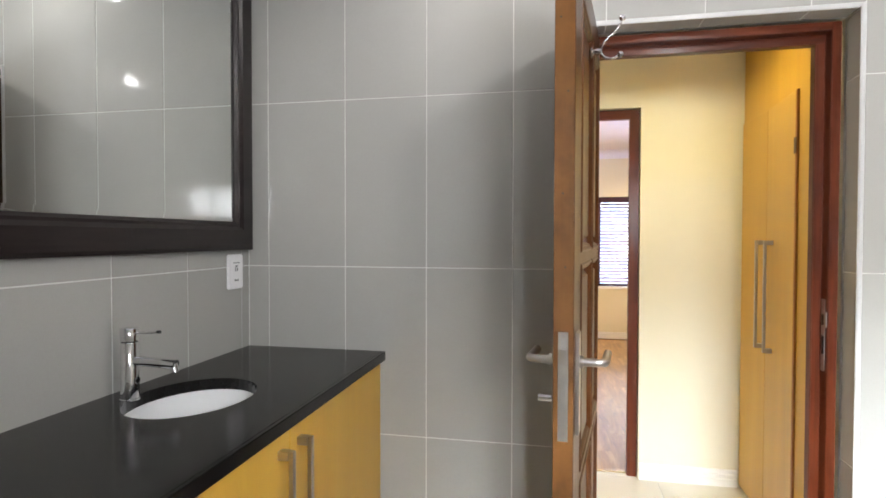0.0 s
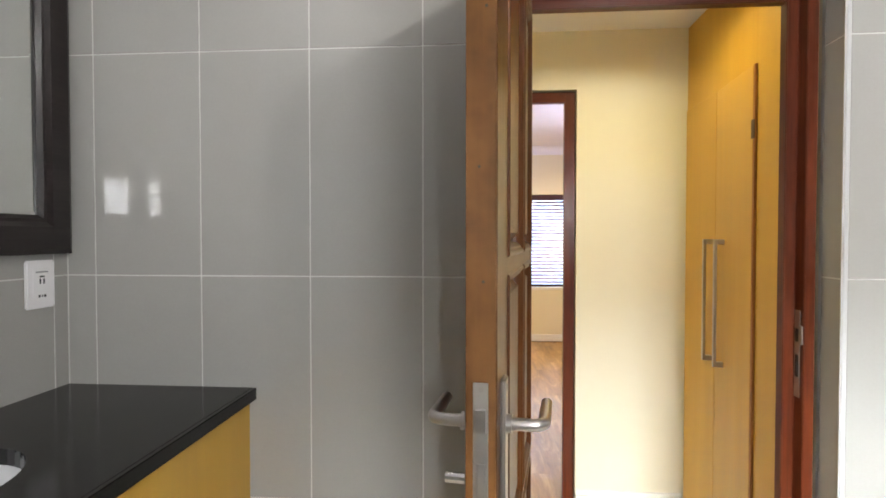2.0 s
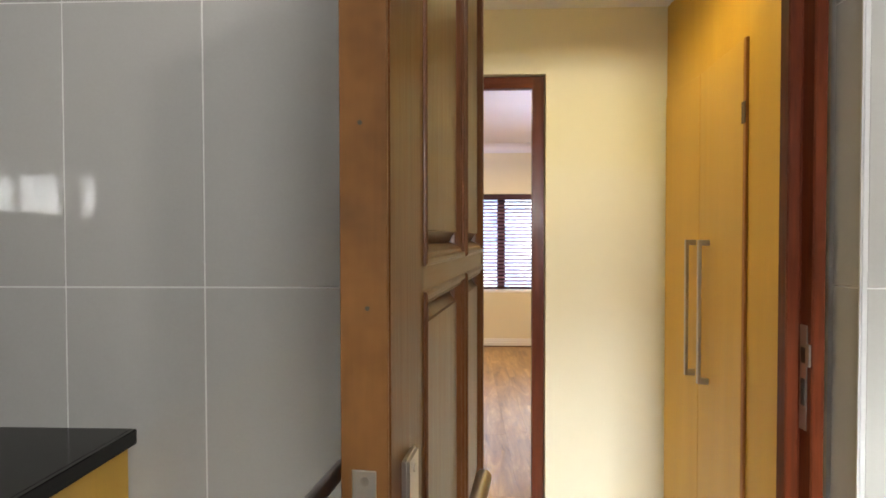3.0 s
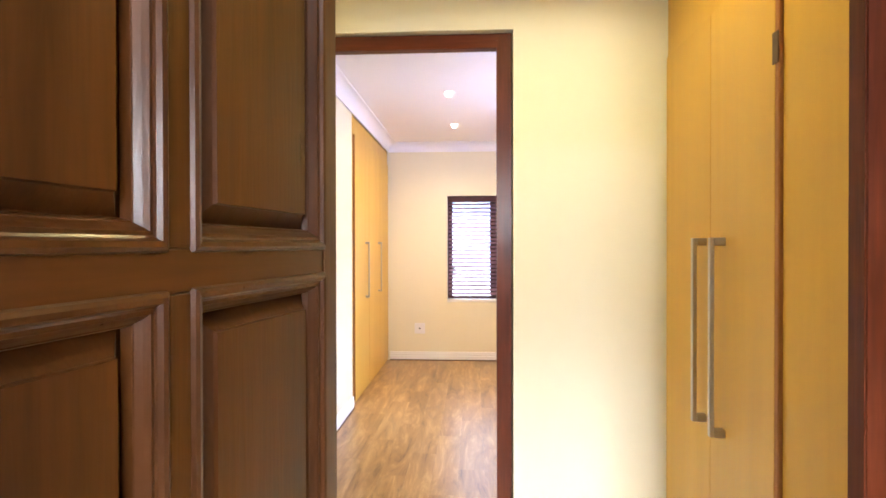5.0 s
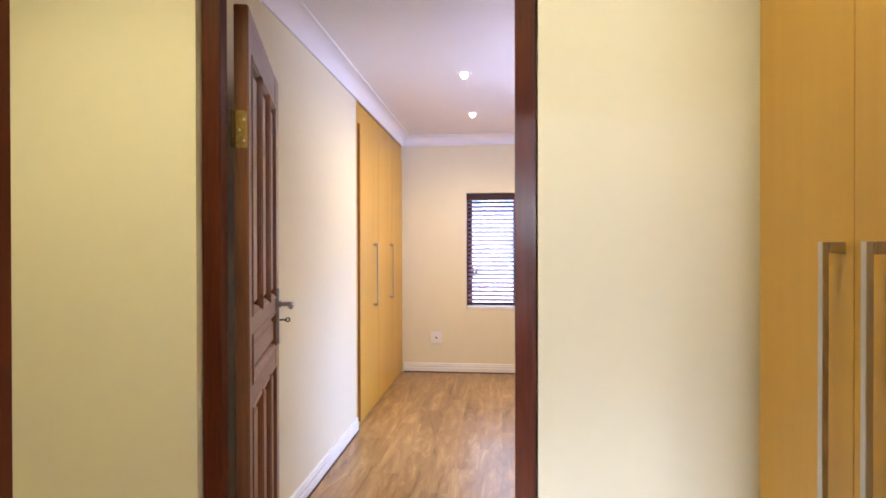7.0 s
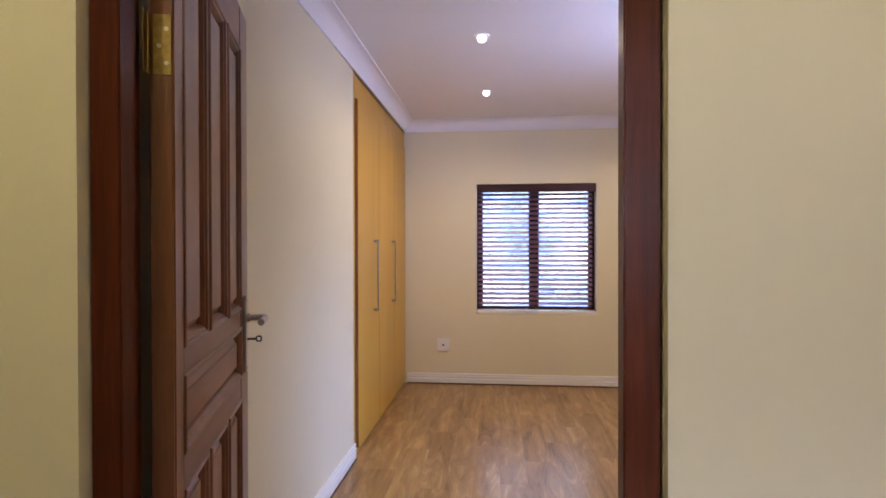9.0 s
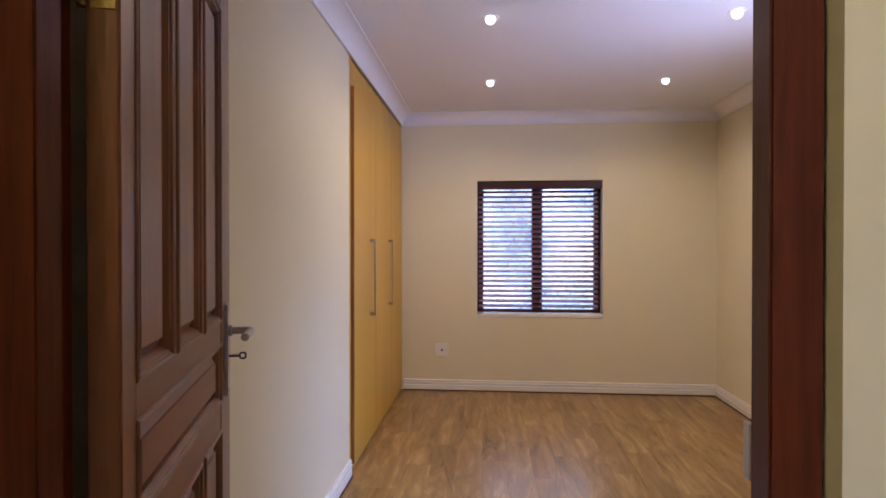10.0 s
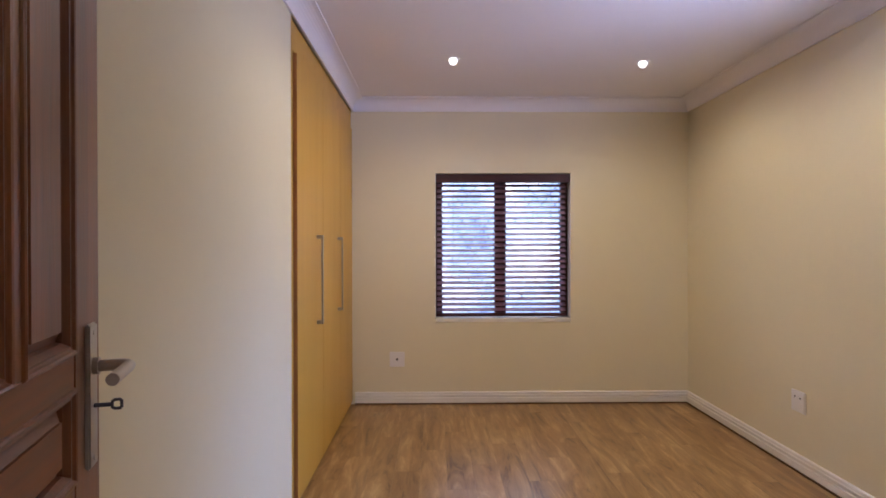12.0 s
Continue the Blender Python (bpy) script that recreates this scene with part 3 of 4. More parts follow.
# ---- passage cupboard ----
cup = thing("passage_cupboard", pose(PX1, PY0, 0), "tall built-in beech cupboard with two doors", "cupboard")
L0 = PF
part("side_panel", slab(-0.038, 0.004, L0, 0.018, 0.3150, PCEIL - 0.003, 0.001), M_BEECH, cup)
# edge strip in a darker orange-brown than the doors
part("edge_strip", slab(-0.046, 0.3165, L0 + 0.031, -0.020, 0.3310, 1.955, 0.002), M_BEECHEDGE, cup, "darker orange-brown edge strip beside the door")
part("fascia", slab(0.0, 0.316, 1.963, 0.018, 1.083, PCEIL - 0.003, 0.001), M_BEECH, cup)
part("inner_post", slab(0.002, 0.353, L0, 0.020, 0.375, 1.962), M_BEECHEDGE, cup, "darker post behind the door edge")
part("body", slab(0.022, 0.376, L0 + 0.07, 0.58, 1.082, 1.960), M_BEECHEDGE, cup)
part("plinth", slab(0.004, 0.376, L0, 0.021, 1.083, L0 + 0.070), M_BEECH, cup)
part("filler", slab(0.0, 1.046, L0 + 0.072, 0.020, 1.083, 1.960, 0.001), M_BEECH, cup)
# the door next to the edge strip hangs a little proud on its hinge side
for y0, y1, hy, ajar in ((0.334, 0.7010, 0.604, -4.0), (0.7040, 1.044, 0.735, 0.0)):
    dr = part("cupboard_door", slab(-0.018, y0 - y1, L0 + 0.03, -0.001, 0.0, 1.955, 0.0012), M_BEECH, cup)
    dr.matrix_basis = pose(0, y1, 0, 0, 0, ajar)
    part("edge_band", slab(-0.0175, y0 - y1 - 0.0012, L0 + 0.031, -0.0015, y0 - y1 - 0.0002, 1.954), M_BEECHEDGE, dr, "dark edge of the door")
    bar_handle(dr, -0.018, hy - y1, 0.845, 1.352, -1)
part("hinge_cup", slab(-0.050, 0.313, 1.70, -0.047, 0.335, 1.765, 0.001), M_SHADOWGAP, cup, "dark hinge beside the door")

# ---- bedroom wardrobe ----
ward = thing("wardrobe", pose(RX0 - 0.015, WARD[0], 0), "tall built-in beech wardrobe with three doors", "wardrobe")
WL = WARD[1] - WARD[0]
part("body", slab(-0.60, 0.02, 0.02, -0.022, WL - 0.005, 2.44), M_BEECHEDGE, ward)
part("stile", slab(-0.020, 0.002, 0.0, 0.006, 0.070, 2.462, 0.001), M_BEECH, ward)
part("stile", slab(-0.020, WL - 0.035, 0.0, 0.006, WL - 0.018, 2.462, 0.001), M_BEECH, ward)
part("fascia", slab(-0.020, 0.071, 2.262, 0.006, WL - 0.036, 2.405, 0.001), M_BEECH, ward)
part("plinth", slab(-0.020, 0.071, 0.0, 0.002, WL - 0.036, 0.034, 0.001), M_BEECH, ward)
for y0, y1, hy in ((0.096, 0.715, 0.545), (0.718, 1.320, 1.215), (1.323, 1.872, None)):
    dr = part("wardrobe_door", slab(0.001, y0, 0.036, 0.020, y1, 2.258, 0.0012), M_BEECH, ward)
    part("edge_band", slab(0.0015, y0 - 0.0012, 0.037, 0.0195, y0 - 0.0002, 2.257), M_BEECHEDGE, dr, "dark edge of the door")
    if hy:
        bar_handle(dr, 0.020, hy, 0.856, 1.367, 1)

# ---- vanity ----
CT, CX, CY0 = 0.955, -0.727, 0.30
BASIN = (-1.045, 1.262, 0.148, 0.182)


def slab_with_oval(x0, y0, x1, y1, z0, z1, ox, oy, rx, ry, n=48):
    bm = bmesh.new()
    rings = {}
    for z in (z0, z1):
        inner = [bm.verts.new((ox + rx * math.cos(2 * math.pi * i / n), oy + ry * math.sin(2 * math.pi * i / n), z)) for i in range(n)]
        outer = []
        for i in range(n):
            c, s = math.cos(2 * math.pi * i / n), math.sin(2 * math.pi * i / n)
            k = min(((x1 - ox) if c > 0 else (x0 - ox)) / c if abs(c) > 1e-6 else 1e9, ((y1 - oy) if s > 0 else (y0 - oy)) / s if abs(s) > 1e-6 else 1e9)
            outer.append(bm.verts.new((ox + c * k, oy + s * k, z)))
        rings[z] = (inner, outer)
    corners = {z: [bm.verts.new((x, y, z)) for x, y in ((x1, y1), (x0, y1), (x0, y0), (x1, y0))] for z in (z0, z1)}

    def corner_between(a, b):
        for k, (x, y) in enumerate(((x1, y1), (x0, y1), (x0, y0), (x1, y0))):
            on_x = abs(a.x - x) < 1e-6 or abs(b.x - x) < 1e-6
            on_y = abs(a.y - y) < 1e-6 or abs(b.y - y) < 1e-6
            if on_x and on_y and not (abs(a.x - b.x) < 1e-6 or abs(a.y - b.y) < 1e-6):
                return k
        return None

    for i in range(n):
        j = (i + 1) % n
        k = corner_between(rings[z1][1][i].co, rings[z1][1][j].co)
        for z in (z0, z1):
            inner, outer = rings[z]
            loop = [inner[i], outer[i]] + ([corners[z][k]] if k is not None else []) + [outer[j], inner[j]]
            bm.faces.new(loop)
        bm.faces.new((rings[z0][0][i], rings[z0][0][j], rings[z1][0][j], rings[z1][0][i]))
        lo, hi = rings[z0][1], rings[z1][1]
        if k is None:
            bm.faces.new((lo[i], lo[j], hi[j], hi[i]))
        else:
            bm.faces.new((lo[i], corners[z0][k], corners[z1][k], hi[i]))
            bm.faces.new((corners[z0][k], lo[j], hi[j], corners[z1][k]))
    bmesh.ops.recalc_face_normals(bm, faces=bm.faces)
    return bm


top = slab_with_oval(BX0 + T, CY0, CX - 0.0122, BY1 - T - 0.001, CT - 0.032, CT, *BASIN)
worktop = thing("countertop", pose(0, 0, 0), "polished black granite vanity top with an oval cut-out", "countertop")
part("stone_slab", top, M_STONE, worktop)
part("front_edge", slab(CX - 0.0121, CY0, CT - 0.032, CX, BY1 - T - 0.001, CT, 0.0015, 2), M_STONE, worktop, "polished rounded stone edge")

van = thing("vanity_cabinet", pose(-0.745, CY0, 0), "beech vanity cabinet under the black stone top", "cabinet")
VL = BY1 - T - 0.003 - CY0
part("body", slab(-0.50, 0.004, BF + 0.10, -0.020, VL, 0.74), M_BEECHEDGE, van)
part("top_rail", slab(-0.045, 0.004, 0.742, -0.020, VL, CT - 0.036), M_BEECHEDGE, van)
part("plinth", slab(-0.42, 0.004, BF, -0.06, VL, BF + 0.10), M_BEECHEDGE, van)
for y0, y1, hy in ((0.02, 0.4850, None), (0.4880, 0.9000, 0.852), (0.9030, VL - 0.001, 0.948)):
    dr = part("cabinet_door", slab(-0.018, y0, BF + 0.105, 0.0, y1, CT - 0.040, 0.0012), M_BEECH, van)
    if hy:
        bar_handle(dr, 0.0, hy, 0.56, 0.880, 1)

bx, by, rx, ry = BASIN
prof = [(1.10, -0.033), (1.02, -0.033), (1.01, -0.045), (0.99, -0.075), (0.92, -0.115), (0.78, -0.145), (0.5, -0.160), (0.12, -0.166), (0.10, -0.180), (0.5, -0.178), (0.85, -0.160), (1.0, -0.125), (1.08, -0.07), (1.10, -0.038)]
bowl = bmesh.new()
n = 48
rings = [[bowl.verts.new((bx + r * rx * math.cos(2 * math.pi * i / n), by + r * ry * math.sin(2 * math.pi * i / n), CT + z)) for i in range(n)] for r, z in prof]
for q, w in zip(rings, rings[1:] + rings[:1]):
    for i in range(n):
        fc = bowl.faces.new((q[i], q[(i + 1) % n], w[(i + 1) % n], w[i]))
        fc.smooth = True
bmesh.ops.recalc_face_normals(bowl, faces=bowl.faces)
basin = thing("washbasin", pose(0, 0, 0), "white oval undermount washbasin in the black stone", "basin")
part("bowl", bowl, M_PORCELAIN, basin)
part("drain", lathe([(0.001, CT - 0.168), (0.022, CT - 0.168), (0.024, CT - 0.164), (0.020, CT - 0.162), (0.001, CT - 0.163)], 24, bx, by), M_CHROME, basin, "chrome drain")

tap = thing("mixer_tap", pose(-1.182, 1.205, CT), "chrome single-lever mixer tap with a round body", "tap")
part("base_ring", lathe([(0.001, 0), (0.0235, 0), (0.0235, 0.003), (0.0225, 0.004), (0.001, 0.004)], 28), M_CHROME, tap)
part("body", lathe([(0.001, 0.004), (0.0215, 0.004), (0.0215, 0.1435), (0.0205, 0.1450), (0.001, 0.1450)], 28), M_CHROME, tap)
part("groove", lathe([(0.001, 0.1445), (0.0190, 0.1445), (0.0190, 0.1485), (0.001, 0.1485)], 28), M_DARK, tap, "dark ring under the lever cap")
cap = part("lever_cap", lathe([(0.001, 0.1480), (0.0205, 0.1480), (0.0215, 0.1490), (0.0215, 0.178), (0.0195, 0.181), (0.001, 0.182)], 28), M_CHROME, tap)
part("lever", sweep([(0.018, 0, 0.168), (0.082, 0.0, 0.173)], 0.0033, 12), M_CHROME, cap)
part("lever_tip", sweep([(0.080, 0, 0.1729), (0.089, 0.0, 0.1735)], 0.0040, 12), M_DARK, cap)
sp = part("spout", sweep([(0.015, 0, 0.098), (0.075, 0, 0.097), (0.132, 0, 0.094)], 0.0120, 18), M_CHROME, tap)
part("aerator", sweep([(0.124, 0, 0.094), (0.130, 0, 0.076)], 0.0105, 16), M_CHROME, sp)
part("overflow_ring", sweep([(0.020, 0, 0.050), (0.024, 0, 0.050)], 0.008, 14), M_CHROME, tap)

# mirror
MY0, MY1, MZ0, MZ1, FW = 0.50, 1.882, 1.318, 2.30, 0.100
mir = thing("mirror", pose(BX0 + T, 0, 0), "large mirror with a broad black wooden frame", "mirror")


def frame_bar(a, b, along):
    """A bevelled frame bar with mitred ends, drawn in the wall's plane."""
    prof = [(0.0, 0.0), (0.0, 0.026), (0.012, 0.032), (FW - 0.030, 0.032), (FW - 0.018, 0.024), (FW - 0.010, 0.024), (FW, 0.014), (FW, 0.0)]
    bm = bmesh.new()
    ends = []
    for end, sgn in ((a, 1), (b, -1)):
        row = []
        for inn, out in prof:
            if along == "bottom":
                row.append(bm.verts.new((out, end + sgn * inn, MZ0 + inn)))
            elif along == "top":
                row.append(bm.verts.new((out, end + sgn * inn, MZ1 - inn)))
            elif along == "near":
                row.append(bm.verts.new((out, MY0 + inn, end + sgn * inn)))
            else:
                row.append(bm.verts.new((out, MY1 - inn, end + sgn * inn)))
        ends.append(row)
    k = len(prof)
    bm.faces.new(ends[0])
    bm.faces.new(ends[1][::-1])
    for i in range(k):
        bm.faces.new((ends[0][i], ends[0][(i + 1) % k], ends[1][(i + 1) % k], ends[1][i]))
    bmesh.ops.recalc_face_normals(bm, faces=bm.faces)
    return bm


for al, a, b in (("bottom", MY0, MY1), ("top", MY0, MY1), ("near", MZ0, MZ1), ("far", MZ0, MZ1)):
    part("frame_bar", frame_bar(a, b, al), M_BLACK, mir)
g = bmesh.new()
gy0, gy1, gz0, gz1, bv = MY0 + FW - 0.004, MY1 - FW + 0.004, MZ0 + FW - 0.004, MZ1 - FW + 0.004, 0.020
o = [g.verts.new((0.0105, y, z)) for y, z in ((gy0, gz0), (gy1, gz0), (gy1, gz1), (gy0, gz1))]
i4 = [g.verts.new((0.0125, y, z)) for y, z in ((gy0 + bv, gz0 + bv), (gy1 - bv, gz0 + bv), (gy1 - bv, gz1 - bv), (gy0 + bv, gz1 - bv))]
bk = [g.verts.new((0.006, v.co.y, v.co.z)) for v in o]
g.faces.new(i4)
g.faces.new(bk[::-1])
for k in range(4):
    g.faces.new((o[k], o[(k + 1) % 4], i4[(k + 1) % 4], i4[k]))
    g.faces.new((bk[k], bk[(k + 1) % 4], o[(k + 1) % 4], o[k]))
bmesh.ops.recalc_face_normals(g, faces=g.faces)
part("glass", g, M_MIRROR, mir, "bevelled mirror glass")

# shaver socket
sh = thing("shaver_socket", pose(BX0 + T, 1.795, 1.240), "white plastic shaver socket on the grey tiles", "socket")
part("plate", slab(0, -0.046, -0.062, 0.011, 0.046, 0.062, 0.004, 2), M_PLASTIC, sh)
part("recess", slab(0.0105, -0.028, -0.045, 0.0122, 0.028, 0.040, 0.0005), M_PLASTIC, sh)
for y, z, w, h in ((0.0, 0.020, 0.0075, 0.0022), (-0.006, 0.008, 0.0024, 0.0065), (0.006, 0.008, 0.0024, 0.0065), (-0.009, -0.030, 0.0032, 0.0032), (0.009, -0.030, 0.0032, 0.0032), (0.0, -0.030, 0.002, 0.002)):
    part("slot", slab(0.0120, y - w, z - h, 0.0128, y + w, z + h), M_DARK, sh)
part("marking", slab(0.0120, -0.020, 0.030, 0.0126, 0.020, 0.034), plain("grey_print", (0.35, 0.35, 0.35), 0.6), sh)


# ---- bedroom wall sockets ----
def wall_socket(m, label, holes):
    s = thing("wall_socket", m, label, "socket", "bedroom wall sockets")
    part("plate", slab(-0.062, 0, -0.062, 0.062, 0.010, 0.062, 0.004, 2), M_PLASTIC, s)
    part("insert", slab(-0.050, 0.0098, -0.050, 0.050, 0.0135, 0.050, 0.003, 2), M_PLASTIC, s)
    for x, z, r in holes:
        part("pin_hole", sweep([(x, 0.0125, z), (x, 0.0142, z)], r, 14), M_DARK, s)
    return s


wall_socket(pose(-0.433, RY1, 0.371, 0, 0, 180), "white aerial outlet with one round hole, low on the beige wall", [(0.0, 0.0, 0.0095)])
wall_socket(pose(RX1, 6.24, 0.405, 0, 0, 90), "white wall outlet with two small holes on the side wall", [(-0.024, 0.024, 0.006), (0.022, 0.026, 0.006)])


# ---- ceiling lamps ----
def downlight(x, y, z, label, group):
    d = thing("downlight", pose(x, y, z), label, "ceiling light", group)
    part("ring", lathe([(0.030, 0.0), (0.030, -0.003), (0.036, -0.005), (0.044, -0.003), (0.046, 0.0)], 32), M_WHITE, d)
    # protruding ball shape stands in for the round bloom of the lit lamp
    part("bulb", lathe([(max(0.001, 0.026 * math.cos(radians(a))), -0.012 + 0.026 * math.sin(radians(a))) for a in range(-90, 46, 9)], 24), M_LAMP, d, "lit bulb face")
    return d


for lx, ly in LAMPS:
    downlight(lx, ly, RCEIL, "small round recessed downlight, lit", "bedroom downlights")
# the one near the end wall is the added fill lamp
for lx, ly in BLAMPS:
    downlight(lx, ly, BCEIL, "small round recessed bathroom downlight, lit, out of direct view", "bathroom downlights")
for lx, ly in PLAMPS:
    downlight(lx, ly, PCEIL, "small round recessed passage downlight, lit", "passage downlights")

# ---- bedroom window ----
win = tagged(new("window_1"), "dark wooden two-light window in a plastered recess", "window", kind="structure")
FY0, FY1 = 7.755, 7.815
part("window_frame", slab(W0 + 0.002, FY0, WB + 0.002, W0 + 0.060, FY1, WT - 0.002, 0.003), M_WINDOW, win)
part("window_frame", slab(W1 - 0.060, FY0, WB + 0.002, W1 - 0.002, FY1, WT - 0.002, 0.003), M_WINDOW, win)
part("window_frame", slab(W0 + 0.061, FY0, WB + 0.002, W1 - 0.061, FY1, WB + 0.036, 0.003), M_WINDOW, win)
part("window_frame", slab(W0 + 0.061, FY0, WT - 0.062, W1 - 0.061, FY1, WT - 0.002, 0.003), M_WINDOW, win)
part("mullion", slab(0.385, FY0 - 0.004, WB + 0.063, 0.480, FY1 - 0.002, WT - 0.063, 0.003), M_WINDOW, win)
for a, b in ((W0 + 0.061, 0.384), (0.481, W1 - 0.061)):
    p = part("pane", slab(a, 7.782, WB + 0.063, b, 7.786, WT - 0.063), M_GLASS, win)
    p.visible_shadow = False
# white front raised to stand in for the daylit strip under the blind
structure("window_sill", slab(W0 + 0.003, RY1 - 0.006, WB, W1 - 0.003, 7.754, WB + 0.034, 0.004), M_SKIRT, "white plastered window sill, front raised to stand in for daylight", "sill")

# white slabs added in place of the bright daylight on the reveals
structure("reveal_daylight_right", slab(W1 - 0.004, RY1 - 0.001, WB + 0.035, W1 - 0.0005, 7.754, WT - 0.001), M_SKIRT, "white slab standing in for daylight on the plastered window reveal", "reveal")
structure("reveal_daylight_left", slab(W0 + 0.0005, RY1 - 0.001, WB + 0.035, W0 + 0.004, 7.754, WT - 0.001), M_SKIRT, "white slab standing in for daylight on the plastered window reveal", "reveal")

# trellis of thin bars behind the glass
tr = thing("window_trellis", pose(0, 7.845, 0), "dark iron diamond trellis behind the window", "security bars")
step = 0.115
for s in (1, -1):
    c = -1.6
    while c < 3.6:
        # the bar z = WB + s * (x - W0) * 1.25 + c, kept inside the opening
        lo_x = max(W0 + 0.01, min(W0 + (WB + 0.01 - WB - c) / (s * 1.25), W0 + (WT - 0.01 - WB - c) / (s * 1.25)))
        hi_x = min(W1 - 0.01, max(W0 + (WB + 0.01 - WB - c) / (s * 1.25), W0 + (WT - 0.01 - WB - c) / (s * 1.25)))
        if hi_x - lo_x > 0.03:
            z_of = lambda q: WB + s * (q - W0) * 1.25 + c
            part("bar", sweep([(lo_x, s * 0.003, z_of(lo_x)), (hi_x, s * 0.003, z_of(hi_x))], 0.0020, 6), M_IRON, tr)
        c += step * 1.25

# venetian blind; window glare is tinted into the slats, not the rails
bl = thing("venetian_blind", pose(0, 7.712, 0), "dark mahogany wooden venetian blind, slats open and tinted paler for glare", "blind")
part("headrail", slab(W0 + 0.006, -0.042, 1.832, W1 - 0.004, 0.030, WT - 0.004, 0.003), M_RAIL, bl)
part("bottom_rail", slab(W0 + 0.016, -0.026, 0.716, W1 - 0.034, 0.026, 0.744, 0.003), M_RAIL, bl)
N_SLAT, tilt = 24, radians(31)
me = None
for i in range(N_SLAT):
    z = 0.772 + i * (1.808 - 0.772) / (N_SLAT - 1)
    if me is None:
        b = slab(W0 + 0.016, -0.025, -0.0015, W1 - 0.034, 0.025, 0.0015, 0.001)
        bmesh.ops.rotate(b, verts=b.verts, cent=(0, 0, 0), matrix=Matrix.Rotation(tilt, 3, "X"))
        me = mesh_of("slat", b, M_SLAT_GLARE)
    o = new("slat", me)
    o.parent = bl
    o.location = (0, 0, z)
for x in (W0 + 0.15, 0.44, W1 - 0.15):
    for dy in (-0.024, 0.024):
        part("ladder_cord", sweep([(x, dy, 0.75), (x, dy, 1.835)], 0.0012, 6), M_CORD, bl)
part("tilt_cord", sweep([(W1 - 0.10, -0.045, 1.30), (W1 - 0.10, -0.045, 1.835)], 0.0014, 6), M_CORD, bl)

# ---- other windows that let daylight in ----
bw = tagged(new("window_2"), "high white bathroom window with three panes", "window", kind="structure")
bx0, bx1, bz0, bz1 = BW
for a, b in ((bx0, 0.11), (0.227, 0.395), (0.70, 0.73), (0.95, bx1)):
    part("window_frame", slab(a + 0.001, BY0 - 0.15, bz0 + 0.001, b - 0.001, BY0 - 0.10, bz1 - 0.001, 0.003), M_SKIRT, bw)
for a, b in ((0.11, 0.227), (0.395, 0.70), (0.73, 0.95)):
    part("window_rail", slab(a, BY0 - 0.148, bz0 + 0.001, b, BY0 - 0.102, bz0 + 0.035, 0.003), M_SKIRT, bw)
    part("window_rail", slab(a, BY0 - 0.148, bz1 - 0.035, b, BY0 - 0.102, bz1 - 0.001, 0.003), M_SKIRT, bw)
    p = part("pane", slab(a, BY0 - 0.128, bz0 + 0.036, b, BY0 - 0.124, bz1 - 0.036), M_GLASS, bw)
    p.visible_shadow = False
rw = tagged(new("window_3"), "tall dark wooden window in the bedroom side wall", "window", kind="structure")
for a, b, c, d in ((4.002, 4.06, 0.102, 1.998), (5.14, 5.198, 0.102, 1.998), (4.061, 5.139, 0.102, 0.16), (4.061, 5.139, 1.94, 1.998)):
    part("window_frame", slab(RX1 + 0.08, a, c, RX1 + 0.14, b, d, 0.003), M_WINDOW, rw)
p = part("pane", slab(RX1 + 0.108, 4.061, 0.161, RX1 + 0.112, 5.139, 1.939), M_GLASS, rw)
p.visible_shadow = False

# ---- outside: ground and a hedge beyond the bedroom window ----
structure("ground", slab(-400, -400, -0.25, 400, 400, -0.15), M_GRASS, "lawn outside the house", "ground")
structure("roof", slab(-2.2, -1.9, 2.72, 2.8, 8.4, 2.85), M_WHITE, "flat roof slab over the rooms", "roof")
rng = random.Random(4)


def hedge_tree(name, x, y, h, spread):
    t = thing(name, pose(x, y, -0.15), "leafy green garden tree outside the bedroom window", "tree", "")
    trunk = sweep([(0, 0, 0), (0.05, 0.02, h * 0.3), (-0.04, 0.05, h * 0.6), (0.02, 0, h * 0.9)], 0.09, 10)
    part("trunk", trunk, M_BARK, t)
    verts, faces = [], []
    for k in range(1500):
        a, b = rng.uniform(0, 2 * math.pi), rng.uniform(-1, 1)
        r = spread * (0.35 + 0.65 * rng.random() ** 0.5) * (0.8 + 0.3 * math.sin(3 * a + 5 * b))
        c = Vector((r * math.cos(a) * math.sqrt(1 - b * b), r * math.sin(a) * math.sqrt(1 - b * b), h * 0.62 + b * h * 0.40))
        u = Vector((rng.gauss(0, 1), rng.gauss(0, 1), rng.gauss(0, 1))).normalized()
        v = u.orthogonal().normalized()
        s = rng.uniform(0.05, 0.10)
        q = len(verts)
        verts += [c - u * s, c + v * s * 0.45, c + u * s, c - v * s * 0.45]
        faces.append((q, q + 1, q + 2, q + 3))
    me = bpy.data.meshes.new("crown")
    me.from_pydata([tuple(w) for w in verts], [], faces)
    me.materials.append(M_LEAF)
    o = new("crown", me)
    o.parent = t
    return t


# white and blue glow stands in for the overexposed sky and trees outside
far = Nodes("far_glow")
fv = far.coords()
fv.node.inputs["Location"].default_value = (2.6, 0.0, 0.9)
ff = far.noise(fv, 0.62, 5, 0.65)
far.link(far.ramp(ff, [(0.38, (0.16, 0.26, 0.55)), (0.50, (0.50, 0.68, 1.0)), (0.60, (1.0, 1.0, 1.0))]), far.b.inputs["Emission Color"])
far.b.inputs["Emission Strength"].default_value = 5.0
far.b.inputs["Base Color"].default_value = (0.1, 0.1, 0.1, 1)
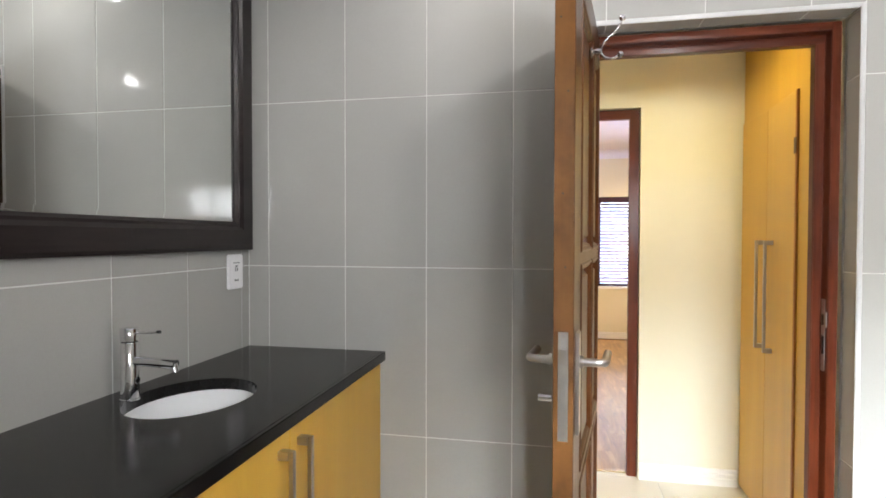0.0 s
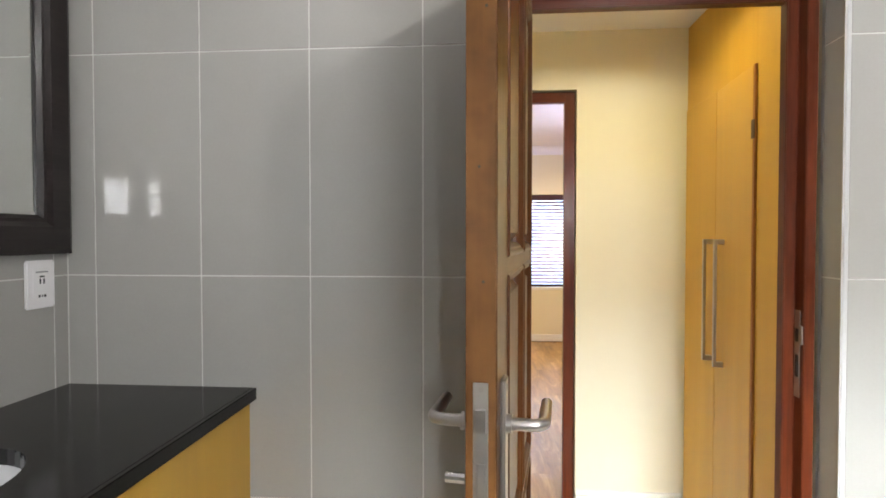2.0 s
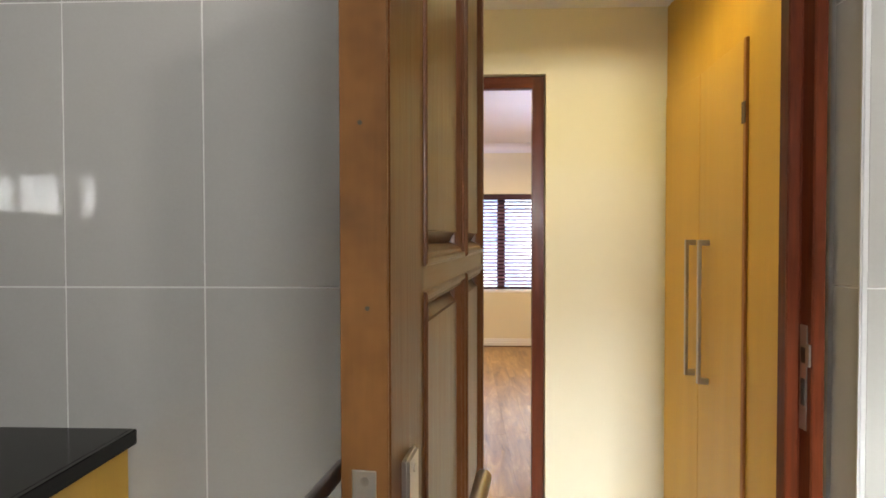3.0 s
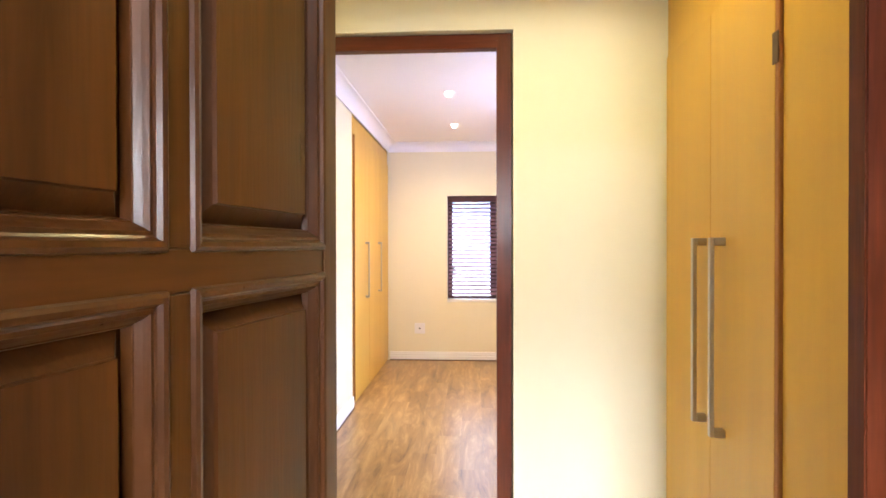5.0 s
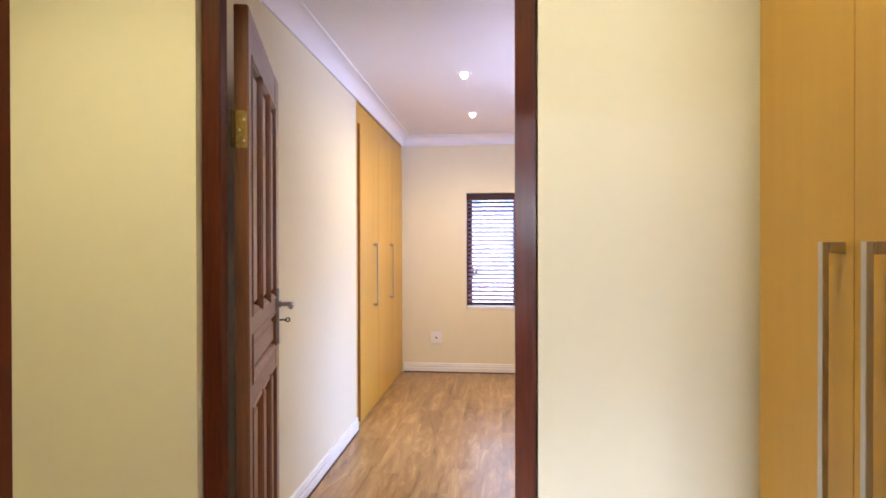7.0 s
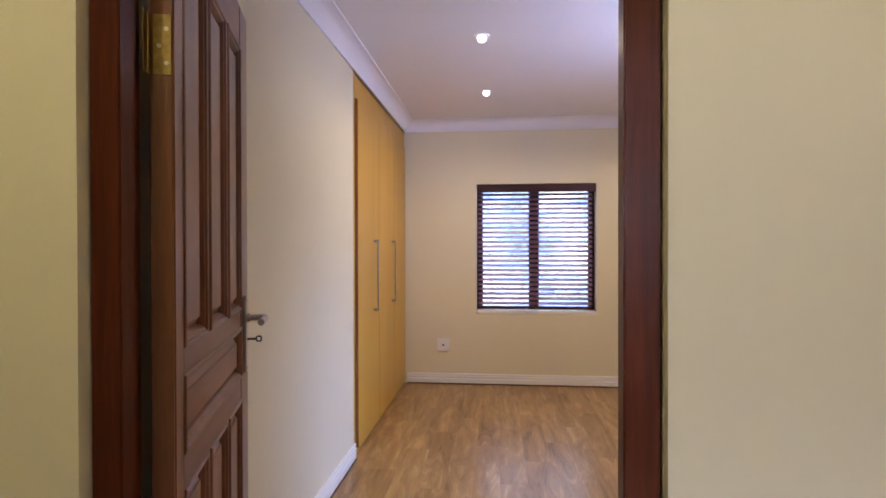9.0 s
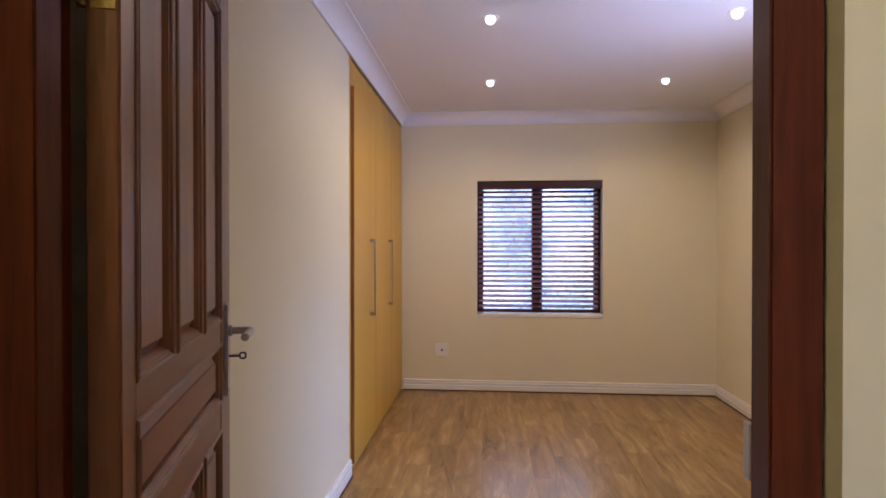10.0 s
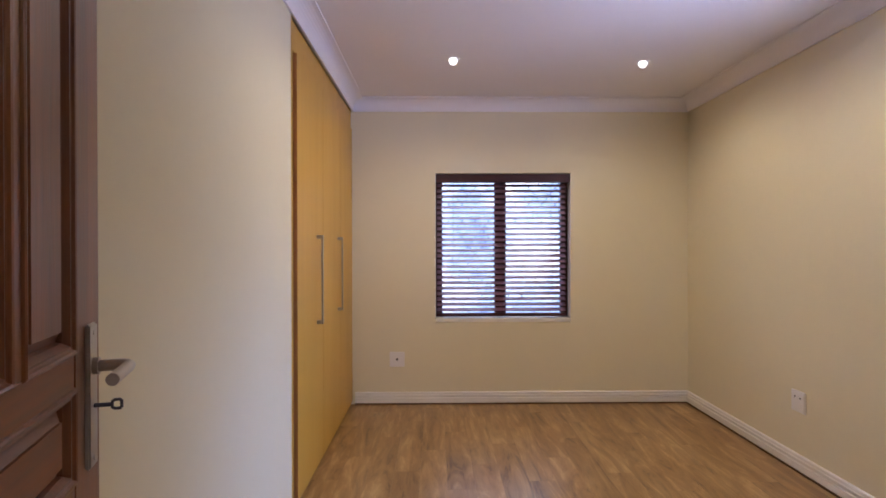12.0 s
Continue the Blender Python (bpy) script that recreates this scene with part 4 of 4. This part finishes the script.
tagged(part("backdrop", slab(-14, 15.0, -0.15, 16, 15.1, 8), far.m), "glowing plane standing in for the bright distance beyond the garden", "backdrop", kind="structure")
hedge_tree("garden_tree", -0.95, 12.6, 1.35, 0.75)

# ---- pieces: wall tiles, floor tiles, planks ----
tile_mesh = {}


def tile(parent, w, h, d, m, material, bevel=0.0007):
    key = (round(w, 4), round(h, 4), round(d, 4), material.name)
    if key not in tile_mesh:
        tile_mesh[key] = mesh_of("tile", slab(-w / 2, -0.004, -h / 2, w / 2, d, h / 2, bevel), material)
    o = new("tile", tile_mesh[key])
    o.parent = parent
    o.matrix_basis = m
    return o


J = 0.0036
ZJ = [BF, 0.051, 0.654, 1.257, 1.860, 2.463, BCEIL]


def tile_wall(parent, axis, at, inward, joints, lo, hi, holes):
    """Tiles on a wall: axis along which it runs, its place, the way in (+1 or -1)."""
    edges = [lo] + [j for j in joints if lo + 0.01 < j < hi - 0.01] + [hi]
    for a, b in zip(edges, edges[1:]):
        for c, d in zip(ZJ, ZJ[1:]):
            if d - c < 0.012:
                continue
            cells = [(a, b, c, d)]
            for h0, h1, k0, k1 in holes:
                out = []
                for p, q, r, s in cells:
                    if q <= h0 + 1e-4 or p >= h1 - 1e-4 or s <= k0 + 1e-4 or r >= k1 - 1e-4:
                        out.append((p, q, r, s))
                        continue
                    if p < h0:
                        out.append((p, h0, r, s))
                    if q > h1:
                        out.append((h1, q, r, s))
                    m0, m1 = max(p, h0), min(q, h1)
                    if r < k0:
                        out.append((m0, m1, r, k0))
                    if s > k1:
                        out.append((m0, m1, k1, s))
                cells = out
            for p, q, r, s in cells:
                w, h = q - p - J, s - r - J
                if w < 0.006 or h < 0.006:
                    continue
                mid, z = (p + q) / 2, (r + s) / 2
                m = (pose(mid, at, z) if inward > 0 else pose(mid, at, z, 0, 0, 180)) if axis == "x" else (pose(at, mid, z, 0, 0, -90) if inward > 0 else pose(at, mid, z, 0, 0, 90))
                tile(parent, w, h, T, m, M_TILE)


XJ = [-0.577 + 0.3025 * k for k in range(-3, 9)]
YJ = [1.240 + 0.3045 * k for k in range(-9, 3)]
tile_wall(wall_end, "x", BY1, -1, XJ, BX0 + T, BX1 - T, [(D1L - 0.010, D1R + 0.010, 0, D1T + 0.010)])
tile_wall(wall_left, "y", BX0, 1, YJ, BY0 + T, BY1 - T, [])
tile_wall(wall_right, "y", BX1, -1, YJ, BY0 + T, BY1 - T, [])
tile_wall(wall_back, "x", BY0, 1, XJ, BX0 + T, BX1 - T, [BW])
# reveal tiles
for c, d in zip(ZJ, ZJ[1:]):
    d = min(d, D1T - 0.004)
    if d - c > 0.02:
        tile(wall_end, 0.080, d - c - J, 0.0015, pose(D1R, 1.945, (c + d) / 2, 0, 0, 90), M_TILE)
        tile(wall_end, 0.080, d - c - J, 0.0015, pose(D1L, 1.945, (c + d) / 2, 0, 0, -90), M_TILE)
for a, b in zip([D1L] + [x for x in XJ if D1L + 0.02 < x < D1R] , [x for x in XJ if D1L + 0.02 < x < D1R] + [D1R]):
    tile(wall_end, b - a - J, 0.080, 0.0015, pose((a + b) / 2, 1.945, D1T, -90, 0, 0), M_TILE)

floors = {o.name: o for o in bpy.data.objects if o.name.startswith("floor_")}


def floor_pieces(parent, x0, y0, x1, y1, z, sx, sy, ox, oy, d, gap, material, stagger=0.0, name="tile"):
    nx0 = math.floor((x0 - ox) / sx)
    col = nx0
    while ox + col * sx < x1:
        a, b = max(x0, ox + col * sx), min(x1, ox + (col + 1) * sx)
        y = oy + (stagger * (col * 0.37 % 1.0)) * sy
        row = math.floor((y0 - y) / sy)
        while y + row * sy < y1:
            c, e = max(y0, y + row * sy), min(y1, y + (row + 1) * sy)
            if b - a > 0.01 and e - c > 0.01:
                k = (name, round(b - a, 3), round(e - c, 3))
                if k not in tile_mesh:
                    w, h = (b - a - gap) / 2, (e - c - gap) / 2
                    tile_mesh[k] = mesh_of(name, slab(-w, -h, -d, w, h, 0, 0.0003), material)
                o = new(name, tile_mesh[k])
                o.parent = parent
                o.location = ((a + b) / 2, (c + e) / 2, z)
            row += 1
        col += 1


floor_pieces(floors["floor_passage"], PX0, 2.065, 1.45, 3.255, PF, 0.45, 0.45, 0.426, 2.32, 0.006, 0.004, M_FTILE)
floor_pieces(floors["floor_bathroom"], BX0 + T, BY0 + T, BX1 - T, 1.975, BF + 0.004, 0.45, 0.45, 0.0, 0.1, 0.006, 0.004, M_FTILE)
floor_pieces(floors["floor_bedroom"], RX0 - 0.02, 3.287, RX1, RY1, 0.0, 0.152, 0.914, -0.05, 3.3, 0.003, 0.0003, M_PLANK, 1.0, "plank")
